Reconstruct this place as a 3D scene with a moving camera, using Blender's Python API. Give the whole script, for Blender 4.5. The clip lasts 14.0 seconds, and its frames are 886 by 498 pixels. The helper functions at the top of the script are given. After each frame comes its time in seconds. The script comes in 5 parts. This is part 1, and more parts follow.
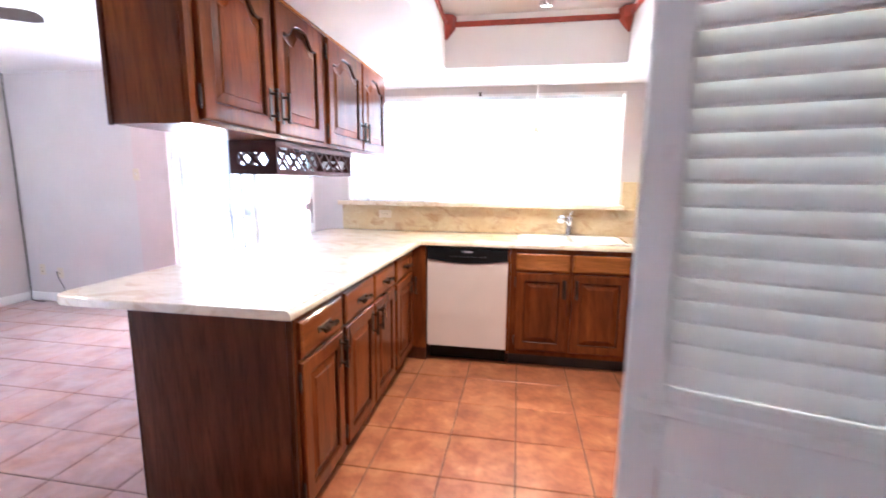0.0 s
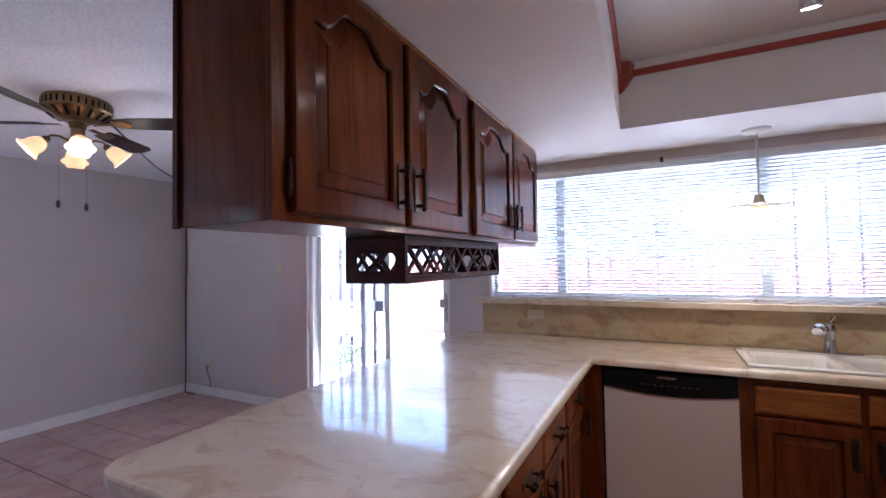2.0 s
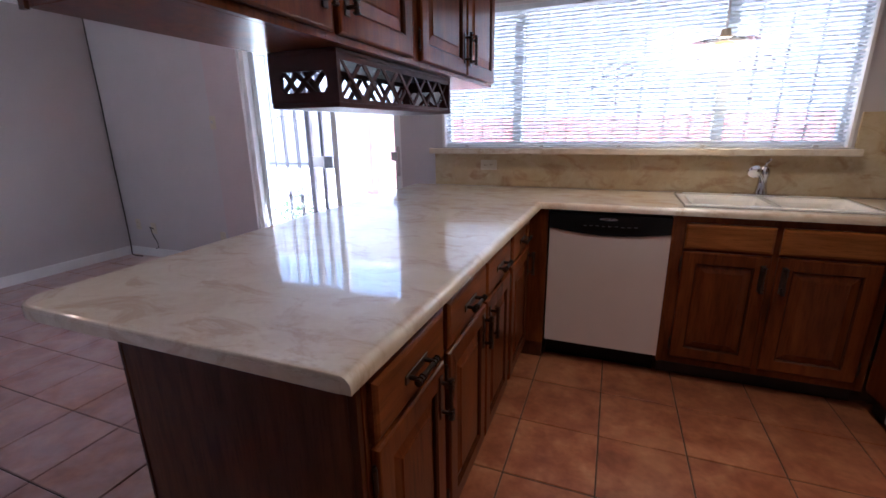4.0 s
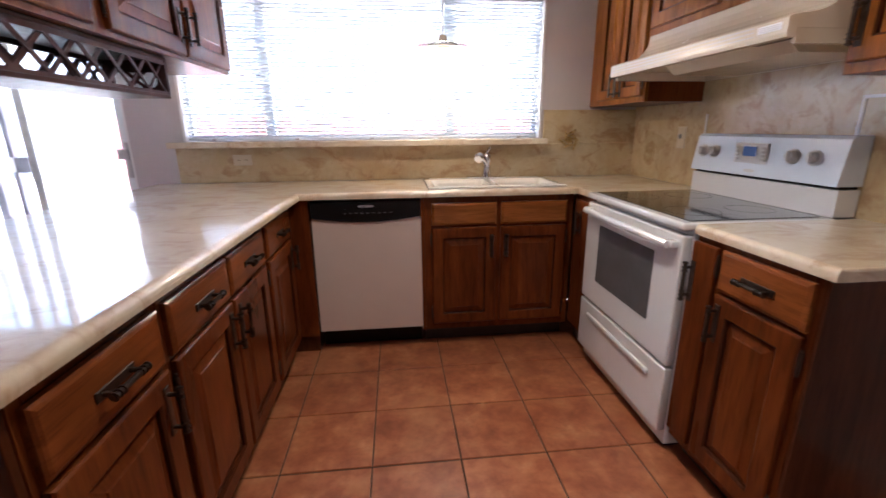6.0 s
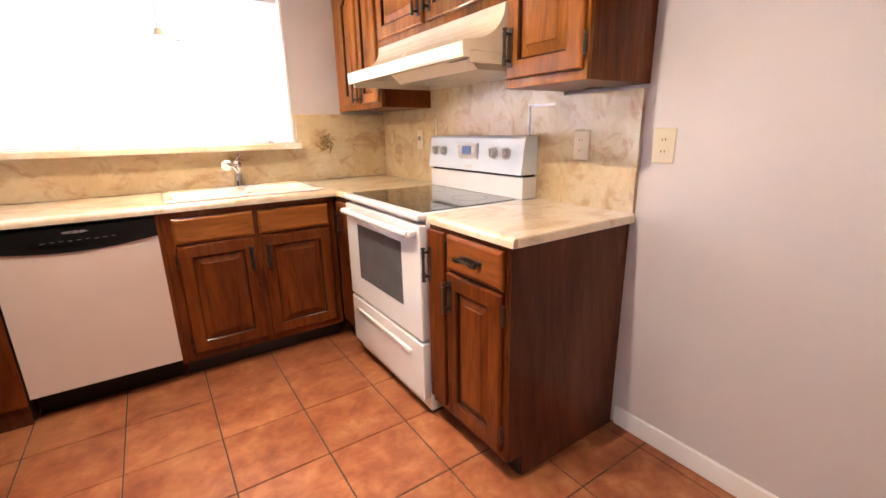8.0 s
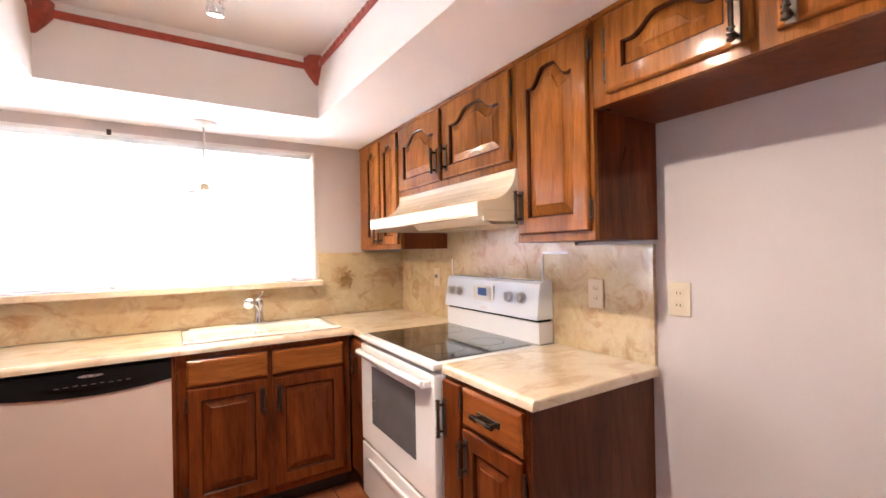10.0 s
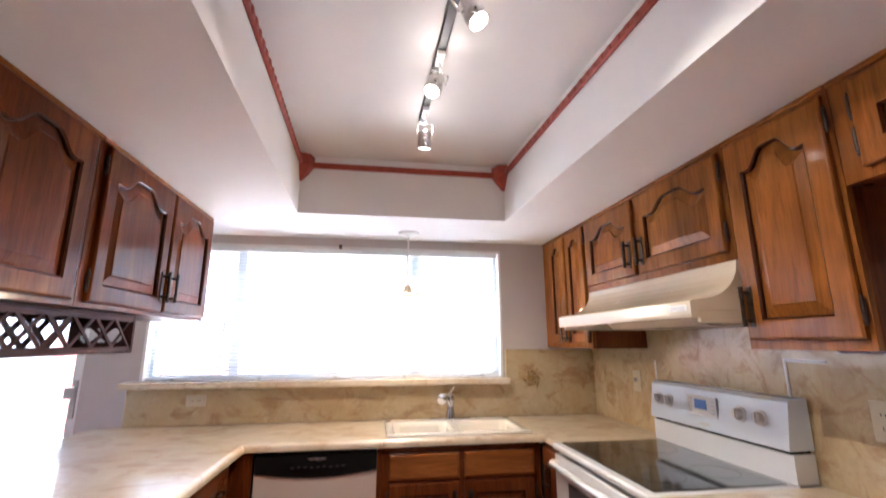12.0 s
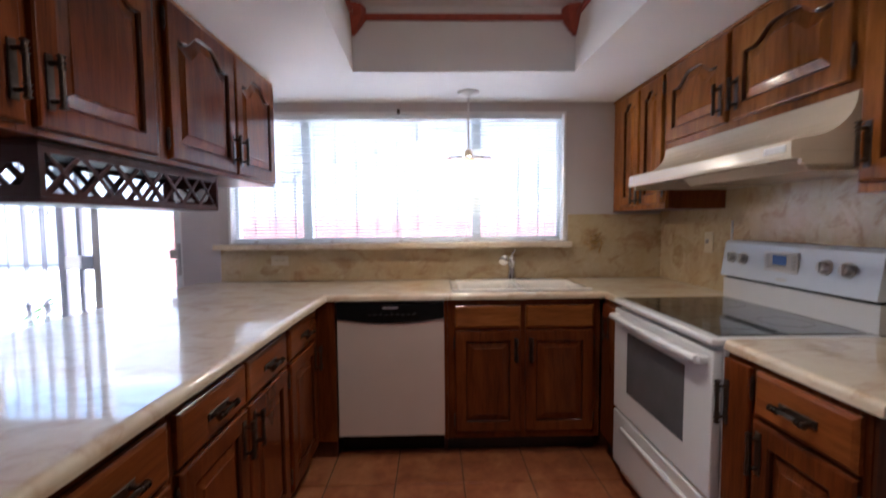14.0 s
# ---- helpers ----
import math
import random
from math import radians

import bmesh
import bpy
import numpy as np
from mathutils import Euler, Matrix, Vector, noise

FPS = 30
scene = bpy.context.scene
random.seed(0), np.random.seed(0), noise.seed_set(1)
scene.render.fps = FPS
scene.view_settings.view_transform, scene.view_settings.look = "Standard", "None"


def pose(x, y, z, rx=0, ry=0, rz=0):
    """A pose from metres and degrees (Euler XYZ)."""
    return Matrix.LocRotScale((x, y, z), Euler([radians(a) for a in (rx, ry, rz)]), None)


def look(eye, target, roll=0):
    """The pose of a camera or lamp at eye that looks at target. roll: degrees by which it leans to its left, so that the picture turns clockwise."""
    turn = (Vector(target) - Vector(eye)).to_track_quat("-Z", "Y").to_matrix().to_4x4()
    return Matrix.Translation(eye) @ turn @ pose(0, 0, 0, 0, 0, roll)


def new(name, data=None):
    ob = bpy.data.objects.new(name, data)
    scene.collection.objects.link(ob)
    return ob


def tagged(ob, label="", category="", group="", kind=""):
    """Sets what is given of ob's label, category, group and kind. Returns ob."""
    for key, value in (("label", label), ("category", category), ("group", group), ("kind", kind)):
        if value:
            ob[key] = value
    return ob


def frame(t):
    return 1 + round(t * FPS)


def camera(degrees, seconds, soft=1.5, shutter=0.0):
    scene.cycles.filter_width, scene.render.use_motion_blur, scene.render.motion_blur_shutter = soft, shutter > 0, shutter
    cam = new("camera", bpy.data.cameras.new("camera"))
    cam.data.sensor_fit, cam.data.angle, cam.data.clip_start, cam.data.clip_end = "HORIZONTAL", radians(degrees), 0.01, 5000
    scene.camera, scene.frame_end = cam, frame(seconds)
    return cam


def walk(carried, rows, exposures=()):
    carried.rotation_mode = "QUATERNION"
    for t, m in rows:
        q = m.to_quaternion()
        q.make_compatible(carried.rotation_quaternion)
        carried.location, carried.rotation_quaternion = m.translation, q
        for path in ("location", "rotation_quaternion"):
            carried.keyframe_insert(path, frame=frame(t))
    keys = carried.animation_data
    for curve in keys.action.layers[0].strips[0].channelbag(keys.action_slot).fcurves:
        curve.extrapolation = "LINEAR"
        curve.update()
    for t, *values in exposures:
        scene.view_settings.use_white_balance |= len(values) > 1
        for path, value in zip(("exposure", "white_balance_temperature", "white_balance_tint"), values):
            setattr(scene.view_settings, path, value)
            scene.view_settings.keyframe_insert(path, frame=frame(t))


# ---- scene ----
cam = camera(91.5, 14.0, 1.5, 0.3)
PATH = [
    (0, (0.184, 0.119, 1.328), (-0.152, 2.067, 1.02), 0.6),
    (0.5, (0.024, 0.342, 1.347), (-0.616, 2.231, 1.199), -0.8),
    (1, (-0.064, 0.543, 1.368), (-0.831, 2.387, 1.282), -1.6),
    (1.5, (-0.124, 0.699, 1.392), (-1.023, 2.485, 1.399), -0.2),
    (2, (-0.175, 0.77, 1.415), (-1.07, 2.558, 1.478), -1.0),
    (2.5, (-0.21, 0.795, 1.396), (-1.088, 2.592, 1.364), -0.2),
    (2.7, (-0.215, 0.798, 1.372), (-1.09, 2.591, 1.229), 0.2),
    (4.8, (-0.105, 0.865, 1.275), (-0.569, 2.72, 0.69), -0.9),
    (5, (-0.09, 0.846, 1.269), (-0.463, 2.724, 0.693), -0.7),
    (5.5, (-0.051, 0.858, 1.265), (-0.151, 2.773, 0.699), -0.3),
    (6, (0.006, 0.844, 1.231), (0.208, 2.759, 0.692), -0.5),
    (6.5, (0.05, 0.825, 1.229), (0.543, 2.692, 0.707), -0.7),
    (7, (0.096, 0.807, 1.237), (0.838, 2.591, 0.721), -1.1),
    (7.5, (0.131, 0.781, 1.232), (1.086, 2.46, 0.712), -1.1),
    (8, (0.142, 0.765, 1.228), (1.213, 2.368, 0.694), -1.1),
    (8.2, (0.146, 0.767, 1.23), (1.237, 2.366, 0.728), -1.1),
    (10.3, (0.149, 0.769, 1.353), (1.143, 2.503, 1.418), 0.5),
    (10.5, (0.112, 0.785, 1.354), (0.982, 2.585, 1.42), 0.4),
    (11, (0.084, 0.809, 1.349), (0.578, 2.745, 1.432), 0.3),
    (11.5, (0.081, 0.809, 1.353), (0.415, 2.777, 1.477), 0.2),
    (12, (0.096, 0.795, 1.394), (0.399, 2.726, 1.813), -0.1),
    (12.5, (0.103, 0.78, 1.444), (0.403, 2.627, 2.152), -1.3),
    (13, (0.101, 0.781, 1.447), (0.39, 2.634, 2.142), -1.5),
    (13.5, (0.083, 0.799, 1.39), (0.331, 2.751, 1.745), -1.1),
    (14, (0.073, 0.827, 1.296), (0.119, 2.823, 1.171), -0.5),
]
EXPO = [(0.0, 5.40, 4850, 7), (0.5, 4.84, 4900, 9), (1.0, 4.14, 4900, 13), (1.5, 3.64, 4800, 14), (2.0, 3.27, 4800, 15), (2.5, 3.02, 4800, 15), (5.0, 3.22, 5000, 12), (5.5, 3.42, 5050, 12), (6.0, 3.72, 5150, 12), (6.5, 4.13, 5400, 12), (7.5, 4.90, 5850, 13), (8.2, 5.03, 5850, 13),
        (10.3, 4.90, 5500, 12), (11.0, 4.70, 5200, 12), (11.5, 4.40, 5200, 11), (12.0, 4.12, 5250, 10), (12.5, 3.74, 5250, 11), (13.0, 3.58, 5200, 11), (13.5, 3.42, 5250, 10), (14.0, 3.15, 5050, 10)]
walk(cam, [(t, look(eye, target, roll)) for t, eye, target, roll in PATH], EXPO)

# ---- plan (metres): x along the window wall, y towards it ----
NY = 3.72            # window wall of the kitchen
FY_ = 3.90           # window wall of the family room
EX = 1.63            # wall behind the cooker
WX = -5.06          # far wall of the family room
SY = -1.6            # wall behind the walk
SOFFIT = 2.08        # kitchen ceiling
TRAY = 2.41          # ceiling in the tray
ROOM = 2.37          # family room ceiling
WIN = (-1.265, 0.953, 1.165, 2.005)
SLIDE = (-3.210, -1.690, 0.0, 2.05)
TX0, TX1, TY0, TY1 = -0.335, 0.830, 1.355, 3.137   # tray

# ---- world, sun, large lights ----
world = bpy.data.worlds.new("sky")
scene.world = world
world.use_nodes = True
wn = world.node_tree.nodes
wl = world.node_tree.links
sky = wn.new("ShaderNodeTexSky")
sky.sky_type, sky.sun_disc = "NISHITA", False
sky.air_density, sky.dust_density = 1.3, 6.0
sky.sun_elevation, sky.sun_rotation = radians(51), radians(86)
wn["Background"].inputs[1].default_value = 0.15
wl.new(sky.outputs[0], wn["Background"].inputs[0])

sun = new("sun", bpy.data.lights.new("sun", "SUN"))
sun.data.energy, sun.data.angle, sun.data.color = 5.0, radians(0.6), (1.0, 0.95, 0.88)
sun.matrix_basis = look((8.0, 0.5, 10.0), (0, 0, 0))

SPOT_W, PENDANT_W, FAN_W, LEAK_W = 3.3, 0.80, 0.12, 0.040

# ---- materials ----


def shader(name, rough=0.5, metal=0.0, coat=0.0, spec=0.5):
    m = bpy.data.materials.new(name)
    m.use_nodes = True
    b = m.node_tree.nodes["Principled BSDF"]
    b.inputs["Roughness"].default_value, b.inputs["Metallic"].default_value = rough, metal
    b.inputs["Coat Weight"].default_value, b.inputs["Coat Roughness"].default_value = coat, 0.12
    b.inputs["Specular IOR Level"].default_value = spec
    return m, m.node_tree.nodes, m.node_tree.links, b


def noise_at(n, l, scale, detail=4.0, stretch=(1, 1, 1), distort=0.0, rough=0.55):
    pos = n.new("ShaderNodeNewGeometry")
    mp = n.new("ShaderNodeMapping")
    mp.inputs["Scale"].default_value = stretch
    l.new(pos.outputs["Position"], mp.inputs["Vector"])
    t = n.new("ShaderNodeTexNoise")
    t.inputs["Scale"].default_value, t.inputs["Detail"].default_value = scale, detail
    t.inputs["Distortion"].default_value, t.inputs["Roughness"].default_value = distort, rough
    l.new(mp.outputs[0], t.inputs["Vector"])
    return t.outputs["Fac"]


def ramp(n, l, fac, stops):
    r = n.new("ShaderNodeValToRGB")
    while len(r.color_ramp.elements) < len(stops):
        r.color_ramp.elements.new(0.5)
    for e, (p, c) in zip(r.color_ramp.elements, stops):
        e.position, e.color = p, (*c, 1)
    l.new(fac, r.inputs[0])
    return r.outputs[0]


def mix(n, l, a, b, fac, mode="MIX"):
    k = n.new("ShaderNodeMix")
    k.data_type, k.blend_type = "RGBA", mode
    for sock, v in ((k.inputs[6], a), (k.inputs[7], b), (k.inputs[0], fac)):
        if isinstance(v, bpy.types.NodeSocket):
            l.new(v, sock)
        else:
            sock.default_value = v if isinstance(v, float) else (*v, 1)
    return k.outputs[2]


def bump(n, l, b, height, strength, dist=0.01):
    k = n.new("ShaderNodeBump")
    k.inputs["Strength"].default_value, k.inputs["Distance"].default_value = strength, dist
    l.new(height, k.inputs["Height"])
    l.new(k.outputs[0], b.inputs["Normal"])


def vary_rough(n, l, b, fac, lo, hi):
    r = n.new("ShaderNodeMapRange")
    r.inputs["To Min"].default_value, r.inputs["To Max"].default_value = lo, hi
    l.new(fac, r.inputs[0])
    l.new(r.outputs[0], b.inputs["Roughness"])


def plain(name, colour, rough=0.5, metal=0.0, coat=0.0, vary=0.06, scale=9.0, bump_by=0.0, bump_scale=120.0):
    """A painted, plastic or metal surface: slight unevenness of tone and gloss, fine relief."""
    m, n, l, b = shader(name, rough, metal, coat)
    f = noise_at(n, l, scale, 5)
    lo, hi = (tuple(max(0, c * (1 - vary)) for c in colour), tuple(min(1, c * (1 + vary)) for c in colour))
    l.new(ramp(n, l, f, [(0.3, lo), (0.7, hi)]), b.inputs["Base Color"])
    vary_rough(n, l, b, noise_at(n, l, scale * 3, 3), max(0.02, rough * 0.8), min(1, rough * 1.2))
    if bump_by:
        bump(n, l, b, noise_at(n, l, bump_scale, 3), bump_by, 0.004)
    return m


def wood(name, dark, mid, light, stretch, rough=0.28):
    m, n, l, b = shader(name, rough, 0, 0.30, 0.06)
    b.inputs["Coat Roughness"].default_value = 0.10
    broad = noise_at(n, l, 4.0, 3, tuple(1.0 if s > 1 else 0.35 for s in stretch), 0.8)
    grain = noise_at(n, l, 6.0, 6, stretch, 1.6, 0.6)
    pores = noise_at(n, l, 42.0, 4, stretch, 0.2, 0.7)
    pos = n.new("ShaderNodeNewGeometry")
    mp = n.new("ShaderNodeMapping")
    mp.inputs["Scale"].default_value = tuple(1.0 if v > 1 else 0.16 for v in stretch)
    l.new(pos.outputs["Position"], mp.inputs["Vector"])
    figure = n.new("ShaderNodeTexWave")
    figure.wave_type, figure.bands_direction = "BANDS", "DIAGONAL"
    for key, val in (("Scale", 9.0), ("Distortion", 7.0), ("Detail", 3.0), ("Detail Scale", 1.2)):
        figure.inputs[key].default_value = val
    l.new(mp.outputs[0], figure.inputs["Vector"])
    half = tuple((p + q) / 2 for p, q in zip(dark, mid))
    rich = tuple((p + q) / 2 for p, q in zip(mid, light))
    c = ramp(n, l, grain, [(0.30, half), (0.50, mid), (0.72, rich)])
    c = mix(n, l, c, ramp(n, l, broad, [(0.32, dark), (0.50, mid), (0.68, light)]), 0.45)
    c = mix(n, l, c, ramp(n, l, figure.outputs["Fac"], [(0.05, (0.46, 0.38, 0.33)), (0.42, (1, 1, 1))]), 0.26, "MULTIPLY")
    c = mix(n, l, c, ramp(n, l, pores, [(0.36, (0.45, 0.42, 0.40)), (0.50, (1, 1, 1))]), 0.5, "MULTIPLY")
    l.new(c, b.inputs["Base Color"])
    vary_rough(n, l, b, broad, rough * 0.8, rough * 1.35)
    bump(n, l, b, pores, 0.12, 0.002)
    return m


def marble(name, base, pale, vein, rough=0.10, streaks=0.0, coat=0.9):
    """Cultured marble or marble-print laminate: cream, with cloudy tan and brown drifts."""
    m, n, l, b = shader(name, rough, 0, 0.5, 1.0 if coat > 0.5 else 0.35)
    b.inputs["Coat Weight"].default_value, b.inputs["Coat Roughness"].default_value, b.inputs["Coat IOR"].default_value = coat, 0.06, 1.6
    cloud = noise_at(n, l, 3.0, 7, (1, 1, 1), 0.5, 0.62)
    drift = noise_at(n, l, 4.2, 8, (1, 1.4, 1), 0.7, 0.68)
    fine = noise_at(n, l, 24.0, 6, (1, 1, 1), 1.0)
    c = ramp(n, l, cloud, [(0.35, pale), (0.62, base)])
    k = ramp(n, l, drift, [(0.45, (0, 0, 0)), (0.64, (0.30, 0.30, 0.30)), (0.80, (0.24, 0.24, 0.24))])
    c = mix(n, l, c, vein, k)
    streak = noise_at(n, l, 5.0, 8, (1.1, 1.8, 1.8), 0.9, 0.66)
    c = mix(n, l, c, vein, ramp(n, l, streak, [(0.51, (0, 0, 0)), (0.63, (0.85 * streaks,) * 3), (0.80, (0.65 * streaks,) * 3)]))
    c = mix(n, l, c, ramp(n, l, fine, [(0.35, (0.90, 0.87, 0.84)), (0.6, (1, 1, 1))]), 0.5, "MULTIPLY")
    l.new(c, b.inputs["Base Color"])
    vary_rough(n, l, b, cloud, rough * 0.7, rough * 1.5)
    return m


def terracotta(name, glare=0.0):
    """Fired clay tile, cloudy orange to brown; the second value adds pale daylight glare to its colour."""
    m, n, l, b = shader(name, 0.34, 0, 0, 0.38)
    info = n.new("ShaderNodeObjectInfo")
    cloud = noise_at(n, l, 8.0, 4, (1, 1, 1), 0.25)
    fine = noise_at(n, l, 34.0, 5)
    c = ramp(n, l, cloud, [(0.30, (0.225, 0.066, 0.026)), (0.46, (0.310, 0.098, 0.039)), (0.60, (0.390, 0.142, 0.058)), (0.72, (0.48, 0.220, 0.098))])
    c = mix(n, l, c, ramp(n, l, fine, [(0.35, (0.72, 0.68, 0.66)), (0.62, (1, 1, 1))]), 0.6, "MULTIPLY")
    pale = noise_at(n, l, 3.2, 5, (1, 1, 1), 0.8)
    c = mix(n, l, c, (0.45, 0.205, 0.085), ramp(n, l, pale, [(0.54, (0, 0, 0)), (0.72, (0.55, 0.55, 0.55))]))
    b.inputs["Sheen Weight"].default_value, b.inputs["Sheen Roughness"].default_value = 0.15 + 0.7 * glare, 0.35
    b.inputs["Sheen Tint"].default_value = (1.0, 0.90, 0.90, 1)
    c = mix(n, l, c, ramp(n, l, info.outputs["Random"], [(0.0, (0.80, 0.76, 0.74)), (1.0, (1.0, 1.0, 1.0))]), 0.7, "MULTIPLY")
    if glare:
        c = mix(n, l, c, (0.55, 0.44, 0.43), ramp(n, l, noise_at(n, l, 5.0, 5, (1, 1, 1), 0.6), [(0.34, (0.35 * glare,) * 3), (0.66, (glare,) * 3)]))
    l.new(c, b.inputs["Base Color"])
    vary_rough(n, l, b, cloud, 0.27, 0.46)
    bump(n, l, b, fine, 0.05, 0.003)
    return m


def glow(name, colour, strength):
    m = bpy.data.materials.new(name)
    m.use_nodes = True
    b = m.node_tree.nodes["Principled BSDF"]
    b.inputs["Base Color"].default_value = (*colour, 1)
    b.inputs["Emission Color"].default_value = (*colour, 1)
    b.inputs["Emission Strength"].default_value = strength
    return m


def clear(name, tint=(1, 1, 1), rough=0.0):
    m, n, l, b = shader(name, rough)
    b.inputs["Transmission Weight"].default_value = 1.0
    b.inputs["Base Color"].default_value = (*tint, 1)
    b.inputs["IOR"].default_value = 1.45
    return m


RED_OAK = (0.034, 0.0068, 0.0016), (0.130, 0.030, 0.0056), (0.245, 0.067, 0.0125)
# golden tone: the same oak with lamp warmth put into its colour
LAMPLIT_OAK = (0.070, 0.021, 0.0040), (0.26, 0.088, 0.0155), (0.47, 0.190, 0.038)
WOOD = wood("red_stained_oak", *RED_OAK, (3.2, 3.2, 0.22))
WOOD_UP = wood("lamplit_oak_upright", *LAMPLIT_OAK, (3.2, 3.2, 0.22))
WOOD_Y = wood("lamplit_oak_along_y", *LAMPLIT_OAK, (3.2, 0.22, 3.2))
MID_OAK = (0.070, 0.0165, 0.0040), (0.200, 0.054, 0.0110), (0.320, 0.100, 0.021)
# sink-run drawers: same oak, lighter, the light on that side put into its colour
DRAWER_X = wood("lit_oak_along_x", (0.080, 0.022, 0.005), (0.265, 0.083, 0.0165), (0.41, 0.150, 0.032), (0.22, 3.2, 3.2))
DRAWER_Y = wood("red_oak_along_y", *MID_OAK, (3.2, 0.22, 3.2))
WOOD_DARK = wood("dark_stained_plywood", (0.040, 0.0105, 0.0045), (0.088, 0.027, 0.011), (0.145, 0.050, 0.021), (3.0, 3.0, 0.25), 0.30)
GLAZE = wood("dark_glaze", (0.022, 0.006, 0.002), (0.060, 0.016, 0.005), (0.10, 0.030, 0.009), (3.0, 3.0, 0.25), 0.3)
RACK = plain("dark_red_stained_wood", (0.046, 0.011, 0.008), 0.5, 0, 0.0, 0.3, 14)
RACK.node_tree.nodes["Principled BSDF"].inputs["Specular IOR Level"].default_value = 0.15
MARBLE = marble("cream_marble", (0.68, 0.56, 0.385), (0.76, 0.66, 0.51), (0.45, 0.26, 0.12), 0.32, 0.75)
SPLASH = marble("tan_marble_panel", (0.51, 0.385, 0.205), (0.575, 0.475, 0.305), (0.325, 0.180, 0.076), 0.26, 0.8, 0.4)
TERRA = terracotta("terracotta_tile")
# family room tiles: same clay, daylight glare put into colour and sheen
TERRA_PALE = terracotta("glare_terracotta_tile", 0.52)
GROUT = plain("dark_grout", (0.055, 0.030, 0.020), 0.9, 0, 0, 0.25, 30, 0.3)
WALL = plain("greige_wall_paint", (0.55, 0.50, 0.488), 0.75, 0, 0, 0.035, 2.2, 0.10, 260)
PINK_WALL = plain("pinkish_wall_tint", (0.57, 0.465, 0.450), 0.75, 0, 0, 0.04, 2.2, 0.10, 260)
CEIL = plain("white_ceiling_paint", (0.80, 0.78, 0.77), 0.8, 0, 0, 0.03, 2.0, 0.08, 220)
POPCORN = plain("textured_ceiling_paint", (0.80, 0.78, 0.79), 0.9, 0, 0, 0.10, 60, 1.0, 62)
TRIM_W = plain("white_gloss_trim", (0.78, 0.76, 0.74), 0.4, 0, 0, 0.04, 6)
RED_TRIM = plain("brick_red_painted_wood", (0.33, 0.055, 0.030), 0.45, 0, 0, 0.2, 25)
WHITE = plain("white_enamel", (0.68, 0.66, 0.655), 0.18, 0, 0.4, 0.02, 5)
PANEL = plain("cool_grey_enamel", (0.60, 0.63, 0.69), 0.2, 0, 0.3, 0.02, 5)
DW_WHITE = plain("almond_white_panel", (0.67, 0.56, 0.50), 0.32, 0, 0, 0.02, 5)
ALMOND = plain("almond_enamel", (0.62, 0.52, 0.375), 0.25, 0, 0.3, 0.03, 6)
BLACK = plain("black_plastic", (0.010, 0.010, 0.011), 0.24, 0, 0.0, 0.1, 8)
BLACK_GLASS = plain("black_ceramic_glass", (0.010, 0.009, 0.009), 0.06, 0, 0.5, 0.1, 8)
BLACK.node_tree.nodes["Principled BSDF"].inputs["Specular IOR Level"].default_value = 0.2
OVEN_GLASS = plain("oven_door_glass", (0.10, 0.10, 0.105), 0.08, 0, 0.5, 0.1, 8)
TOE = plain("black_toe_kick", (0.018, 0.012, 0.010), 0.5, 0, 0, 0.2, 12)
IRON = plain("dark_bronze", (0.075, 0.056, 0.044), 0.34, 0.85, 0, 0.3, 60)
CHROME = plain("chrome", (0.62, 0.62, 0.64), 0.07, 1.0, 0, 0.02, 9)
STEEL = plain("brushed_steel", (0.62, 0.60, 0.58), 0.28, 1.0, 0, 0.05, 30)
BRASS = plain("antique_brass", (0.48, 0.33, 0.13), 0.28, 1.0, 0, 0.15, 30)
BRONZE = plain("dark_antique_brass", (0.25, 0.175, 0.085), 0.30, 1.0, 0, 0.2, 30)
SINK = plain("white_porcelain", (0.82, 0.77, 0.70), 0.12, 0, 0.5, 0.02, 5)
TAN = plain("tan_plastic", (0.40, 0.31, 0.20), 0.4, 0, 0, 0.06, 20)
IVORY = plain("ivory_plastic", (0.58, 0.50, 0.36), 0.35, 0, 0, 0.03, 8)
SLAT = plain("white_blind_slat", (0.76, 0.79, 0.80), 0.42, 0, 0, 0.02, 8)
sn, sl_ = SLAT.node_tree.nodes, SLAT.node_tree.links
thin = sn.new("ShaderNodeBsdfTranslucent")
thin.inputs["Color"].default_value = (0.80, 0.84, 0.86, 1)
both = sn.new("ShaderNodeMixShader")
both.inputs[0].default_value = 0.24
sl_.new(sn["Principled BSDF"].outputs[0], both.inputs[1])
sl_.new(thin.outputs[0], both.inputs[2])
sl_.new(both.outputs[0], sn["Material Output"].inputs["Surface"])
ALU = plain("pale_aluminium_frame", (0.76, 0.79, 0.79), 0.40, 0.0, 0, 0.04, 8)
DOORPAINT = plain("pale_grey_door_paint", (0.83, 0.85, 0.815), 0.30, 0, 0, 0.04, 6, 0.06, 90)
RINGS = plain("printed_hob_ring", (0.06, 0.06, 0.06), 0.2, 0, 0, 0.1, 20)
GREY = plain("grey_knob", (0.50, 0.47, 0.46), 0.4, 0, 0, 0.05, 20)
TRACK = plain("dark_grey_metal", (0.085, 0.080, 0.078), 0.45, 0.4, 0, 0.1, 20)
BLADE = plain("dark_walnut_blade", (0.022, 0.011, 0.008), 0.5, 0, 0.0, 0.3, 20)
CORD = plain("dark_cord", (0.05, 0.04, 0.035), 0.6, 0, 0, 0.1, 30)
SECURITY = plain("grey_painted_iron", (0.15, 0.145, 0.165), 0.5, 0.3, 0, 0.15, 30)
GLASS = clear("window_glass")
SHADE_GLOW = glow("lit_frosted_glass", (0.95, 0.52, 0.22), 0.11)
